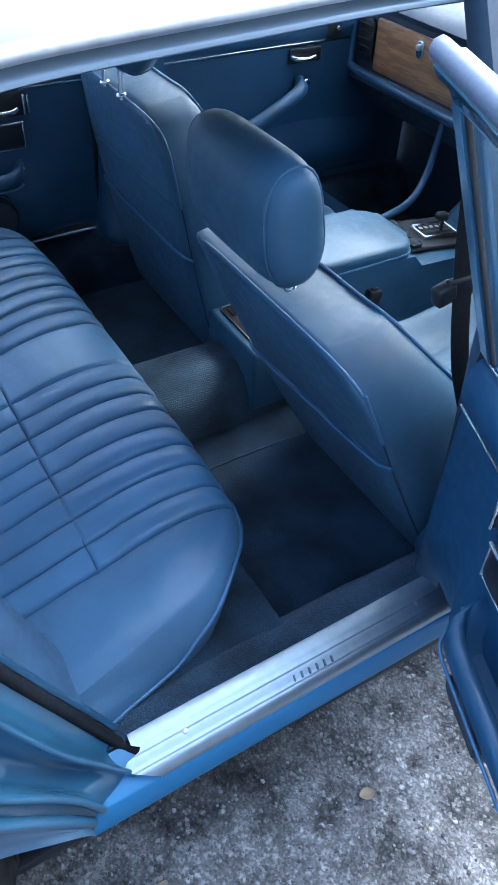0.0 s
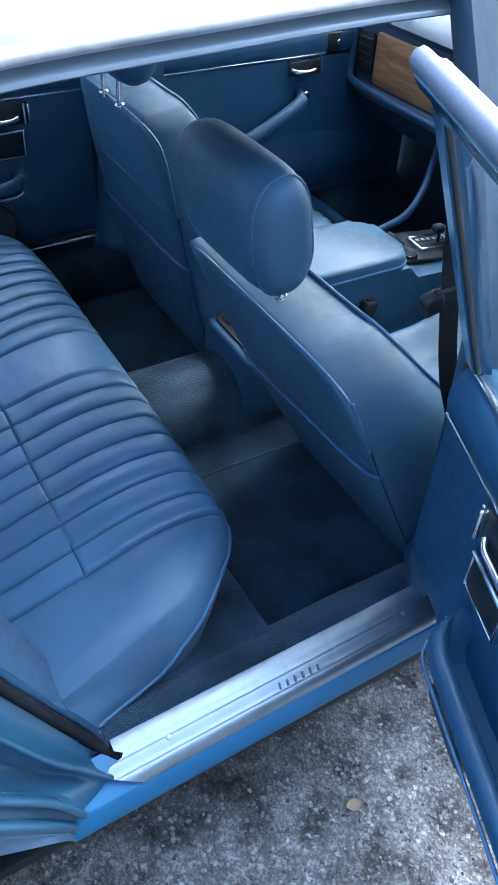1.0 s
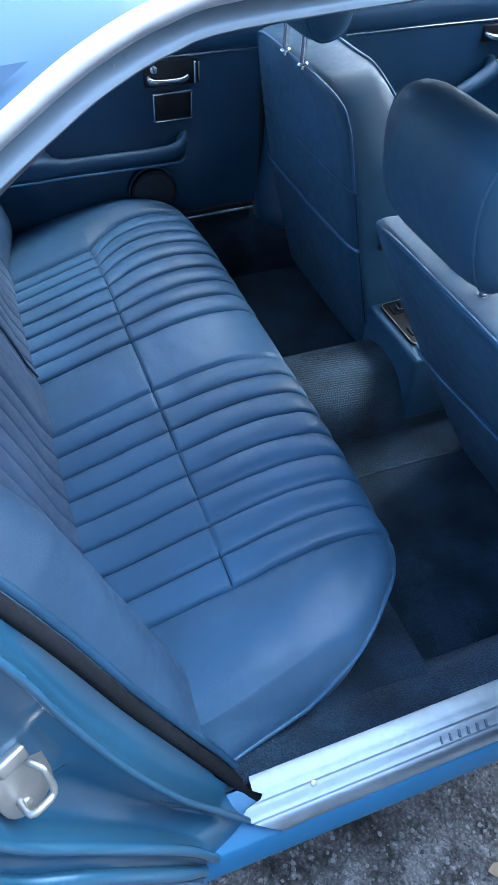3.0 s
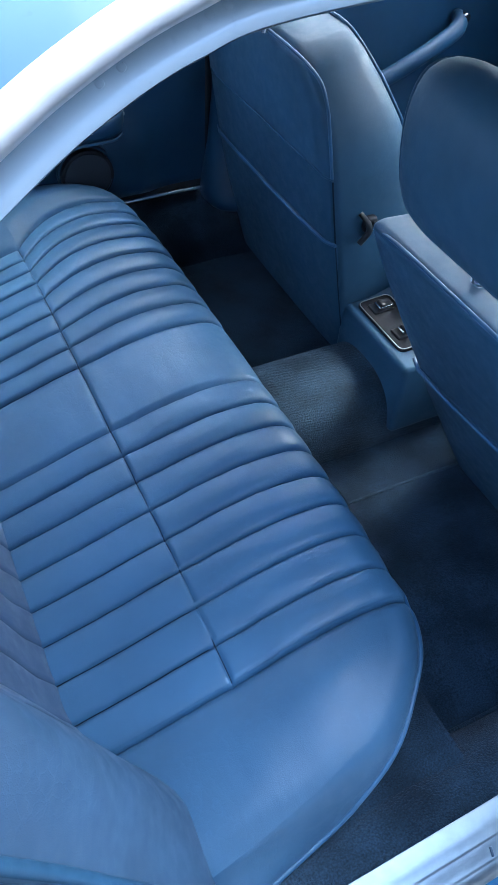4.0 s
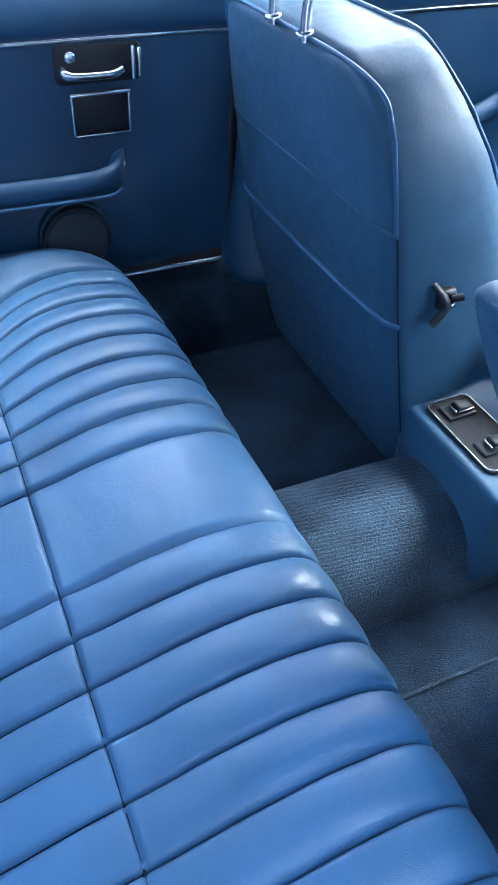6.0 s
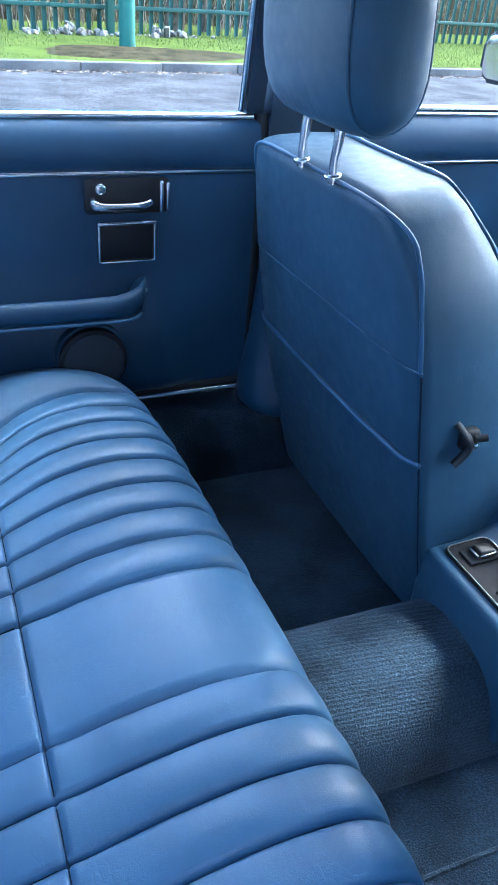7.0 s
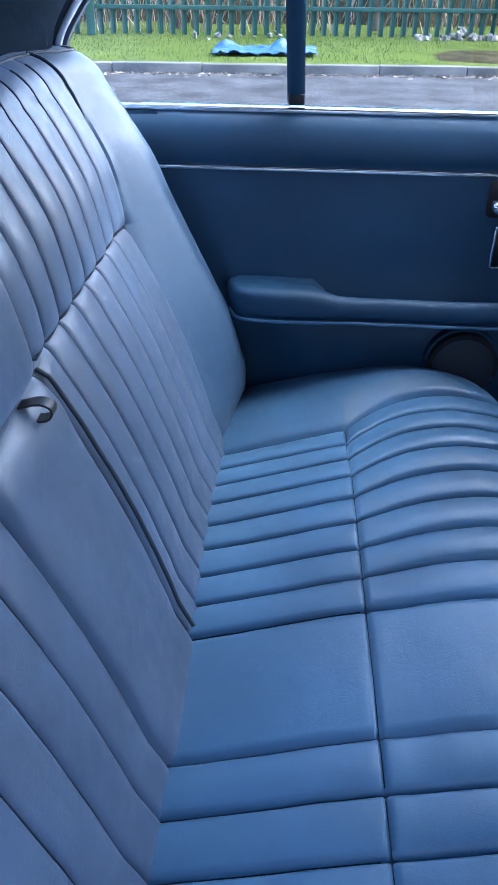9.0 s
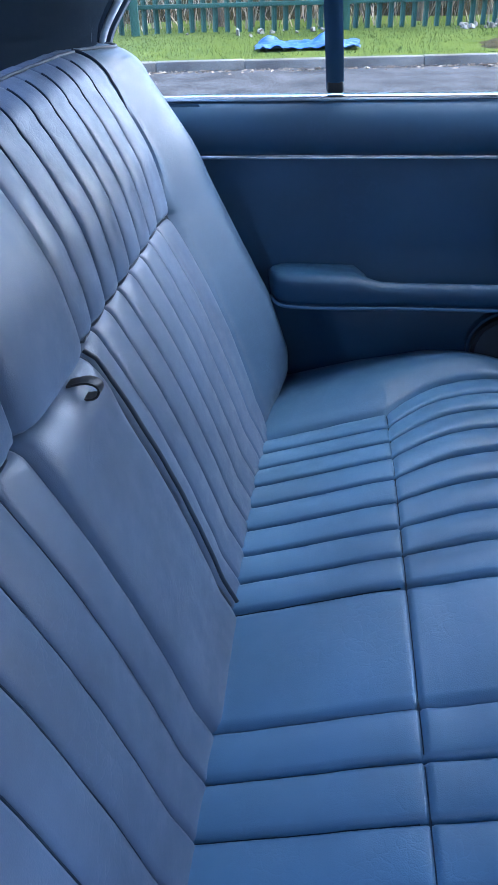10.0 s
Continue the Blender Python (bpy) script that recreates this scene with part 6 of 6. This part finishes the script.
# ---- centre console ----
con = thing("centre_console", "blue leather centre console with armrest lid and switches", "console", at=(0.8, 0.81, FZ))
cw0, cw1 = 0.738, 0.924
pr = [(0.553, 0.27), (0.556, 0.40), (0.562, 0.430), (0.60, 0.436), (0.70, 0.452), (0.745, 0.50), (0.76, 0.545), (1.02, 0.548), (1.05, 0.515), (1.30, 0.50), (1.34, 0.55), (1.42, 0.66), (1.5, 0.66), (1.5, 0.27)]
part("body", prism([(x, z) for x, z in pr], cw1 - cw0, Matrix(((1, 0, 0, 0), (0, 0, 1, cw0), (0, 1, 0, 0), (0, 0, 0, 1))), 0.014), LEATHER_FRONT, con, "blue leather console sides", sharp=30)
part("rear_end", span(0.5480, 0.72, 0.700, 0.9255, 0.27, 0.436, 0.010), LEATHER_FRONT, con, "rounded blue leather console end", sharp=60)
T = pose(0.604, 0.824, 0.4375, 0, -3, 0)
sw = part("switch_panel", prism(rrect(0.074, 0.158, 0.012), 0.005, T, 0.002), SATIN, con, "black window switch panel")
part("panel_trim", moved(tube([Vector((x, y, 0.006)) for x, y in rrect(0.070, 0.154, 0.012)], 0.0009, 6, closed=True), T), STEEL, sw, "thin bright trim")
for dy in (0.046, -0.036):
    rk = part("rocker_switch", moved(join(box((0.0, dy, 0.006), (0.046, 0.030, 0.006), 0.002), box((0.006, dy, 0.012), (0.028, 0.020, 0.012), 0.003, pose(0, 0, 0, 0, 12, 0))), T), RUBBER, sw, "black rocker switch")
    part("switch_mark", moved(join(box((-0.010, dy, 0.0125), (0.003, 0.019, 0.006), 0.001), box((0.006, dy - 0.011, 0.014), (0.026, 0.002, 0.003), 0.0005)), T), CHROME, rk, "chrome switch edge")
part("lighter", join(disc(0.012, 0.02, Matrix.Translation((0.708, 0.872, 0.452)), 20, 0.003), disc(0.008, 0.03, Matrix.Translation((0.708, 0.872, 0.455)), 16, 0.003)), CHROME, con, "chrome knob")
lid = part("armrest_lid", join(prism(rrect(0.300, 0.210, 0.045, 9), 0.048, pose(0.872, 0.842, 0.540, 0, 0, 0), 0.015)), LEATHER_FRONT, con, "padded blue leather armrest lid", sharp=80)
part("lid_seam", tube([Vector((0.872 + x, 0.842 + y, 0.560)) for x, y in rrect(0.302, 0.212, 0.045, 9)], 0.0025, 6, closed=True), PIPING, lid)
G = pose(1.150, 0.858, 0.516, 0, 4, -6)
sel = part("selector_panel", prism(rrect(0.19, 0.150, 0.015), 0.008, G, 0.003), SATIN, con, "black gear selector panel")
bez = part("selector_trim", moved(join(*[box((0.03 + x, -0.006 + y, 0.014), (sx, sy, 0.012), 0.003) for x, y, sx, sy in ((0, 0.032, 0.108, 0.008), (0, -0.032, 0.108, 0.008), (0.052, 0, 0.008, 0.07), (-0.052, 0, 0.008, 0.07))]), G), CHROME, sel, "chrome selector surround")
part("selector_gate", moved(box((0.03, -0.006, 0.012), (0.098, 0.058, 0.008), 0.002), G), SATIN, bez, "dark selector gate")
for k in range(5):
    part("gate_mark", moved(box((-0.004 + k * 0.017, 0.010, 0.0166), (0.009, 0.010, 0.0014), 0.0003), G), STEEL, bez)
part("gate_slot", moved(box((0.03, -0.014, 0.0166), (0.086, 0.012, 0.0016), 0.0004), G), RUBBER, bez)
part("selector_lever", moved(join(tube([(0.045, -0.014, 0.014), (0.040, -0.014, 0.05)], 0.005, 10), box((0.036, -0.014, 0.056), (0.034, 0.028, 0.022), 0.009)), G), PLASTIC, sel, "black selector lever")
for dx, dy, ln in ((-0.068, 0.030, 0.072), (-0.068, -0.052, 0.040)):
    tray = part("ash_lid", moved(box((dx, dy, 0.012), (0.030, ln, 0.008), 0.003), G), SATIN, sel, "black tray lid")
    part("lid_edge", moved(tube([Vector((dx + x, dy + y, 0.017)) for x, y in rrect(0.028, ln - 0.002, 0.004, 3)], 0.0018, 6, closed=True), G), CHROME, tray, "chrome edge")
part("side_rail", tube(catmull([(1.06, 0.95, 0.53), (1.2, 0.985, 0.540), (1.29, 1.03, 0.58), (1.33, 1.055, 0.64), (1.35, 1.06, 0.72)], 24), 0.010, 8), VINYL, con, "padded console rail")

# ---- dashboard ----
dash = thing("dashboard", "dark blue dashboard with walnut veneer panel", "dashboard", at=(1.4, YC, 0.7))
prof = [(1.34, 0.705), (1.325, 0.715), (1.33, 0.735), (1.345, 0.745), (1.35, 0.905), (1.33, 0.925), (1.35, 0.945), (1.45, 0.955), (1.62, 0.95), (1.62, 0.62), (1.42, 0.62)]
part("body", loft([[Vector((x, y, z)) for x, z in prof] for y in (0.10, 0.12, 0.5, 1.0, 1.40, 1.455, 1.472)], True, True), VINYL_DARK, dash, "dark blue padded dashboard", sharp=40)
part("veneer", prism(rrect(0.42, 0.140, 0.012), 0.006, Matrix.Translation((1.346, 1.175, 0.822)) @ pose(0, 0, 0, 90, 0, -90), 0.002), WALNUT, dash, "polished walnut veneer glovebox panel")
lock = part("glovebox_lock", prism(rrect(0.026, 0.044, 0.012), 0.006, Matrix.Translation((1.340, 1.190, 0.858)) @ pose(0, 0, 0, 90, 0, -90), 0.002), CHROME, dash, "chrome glovebox lock plate")
part("lock_barrel", disc(0.009, 0.008, Matrix.Translation((1.334, 1.190, 0.864)) @ pose(0, 0, 0, 0, -90, 0), 18, 0.002), STEEL, lock, "round lock barrel")
part("vent", prism(rrect(0.07, 0.115, 0.015), 0.010, Matrix.Translation((1.346, 1.428, 0.825)) @ pose(0, 0, 0, 90, 0, -90), 0.003), PLASTIC, dash, "black face vent")
for k in range(5):
    part("vent_slat", box((1.334, 1.428, 0.785 + k * 0.02), (0.008, 0.058, 0.004), 0.001), PLASTIC, dash)
part("lower_roll", tube(catmull([(1.335, 0.95, 0.726), (1.325, 1.15, 0.732), (1.322, 1.30, 0.736), (1.322, 1.44, 0.742), (1.325, 1.474, 0.770), (1.335, 1.475, 0.90)], 40), 0.011, 10), VINYL, dash, "padded blue lower roll")
part("glovebox_lock", join(box((1.338, 1.10, 0.850), (0.008, 0.022, 0.035), 0.003), disc(0.008, 0.012, Matrix.Translation((1.342, 1.10, 0.847)) @ pose(0, 0, 0, 90, 0, -90), 16, 0.002)), PLASTIC, dash, "dark lock button")

# bulkhead, bonnet end, windscreen
struct("bulkhead", span(1.60, 1.66, 0.04, 1.52, 0.19, 0.92, 0.01), VINYL_DARK, "dark carpeted front bulkhead", "bulkhead")
struct("scuttle", span(1.60, 1.9, -0.03, 1.59, 0.89, 0.925, 0.02), PAINT, "blue painted scuttle below the windscreen", "car body")
ws = struct("window_2", thick(surf(lambda u, v: Vector((1.62 - 0.47 * u - 0.06 * (2 * v - 1) ** 2, 0.10 + 0.14 * u + v * (1.39 - 0.28 * u), 0.925 + 0.295 * u)), [i / 8 for i in range(9)], [i / 14 for i in range(15)]), 0.005), GLASS, "curved clear front windscreen", "window")
ws.visible_shadow = False
for flip in (False, True):
    f = mir if flip else (lambda p: Vector(p))
    struct("windscreen_pillar", tube(catmull([f(Vector(q)) for q in ((1.60, 0.08, 0.91), (1.40, 0.15, 1.05), (1.20, 0.21, 1.175), (1.02, 0.245, 1.238))], 20), 0.024, 10), PAINT, "blue painted windscreen pillar", "pillar")
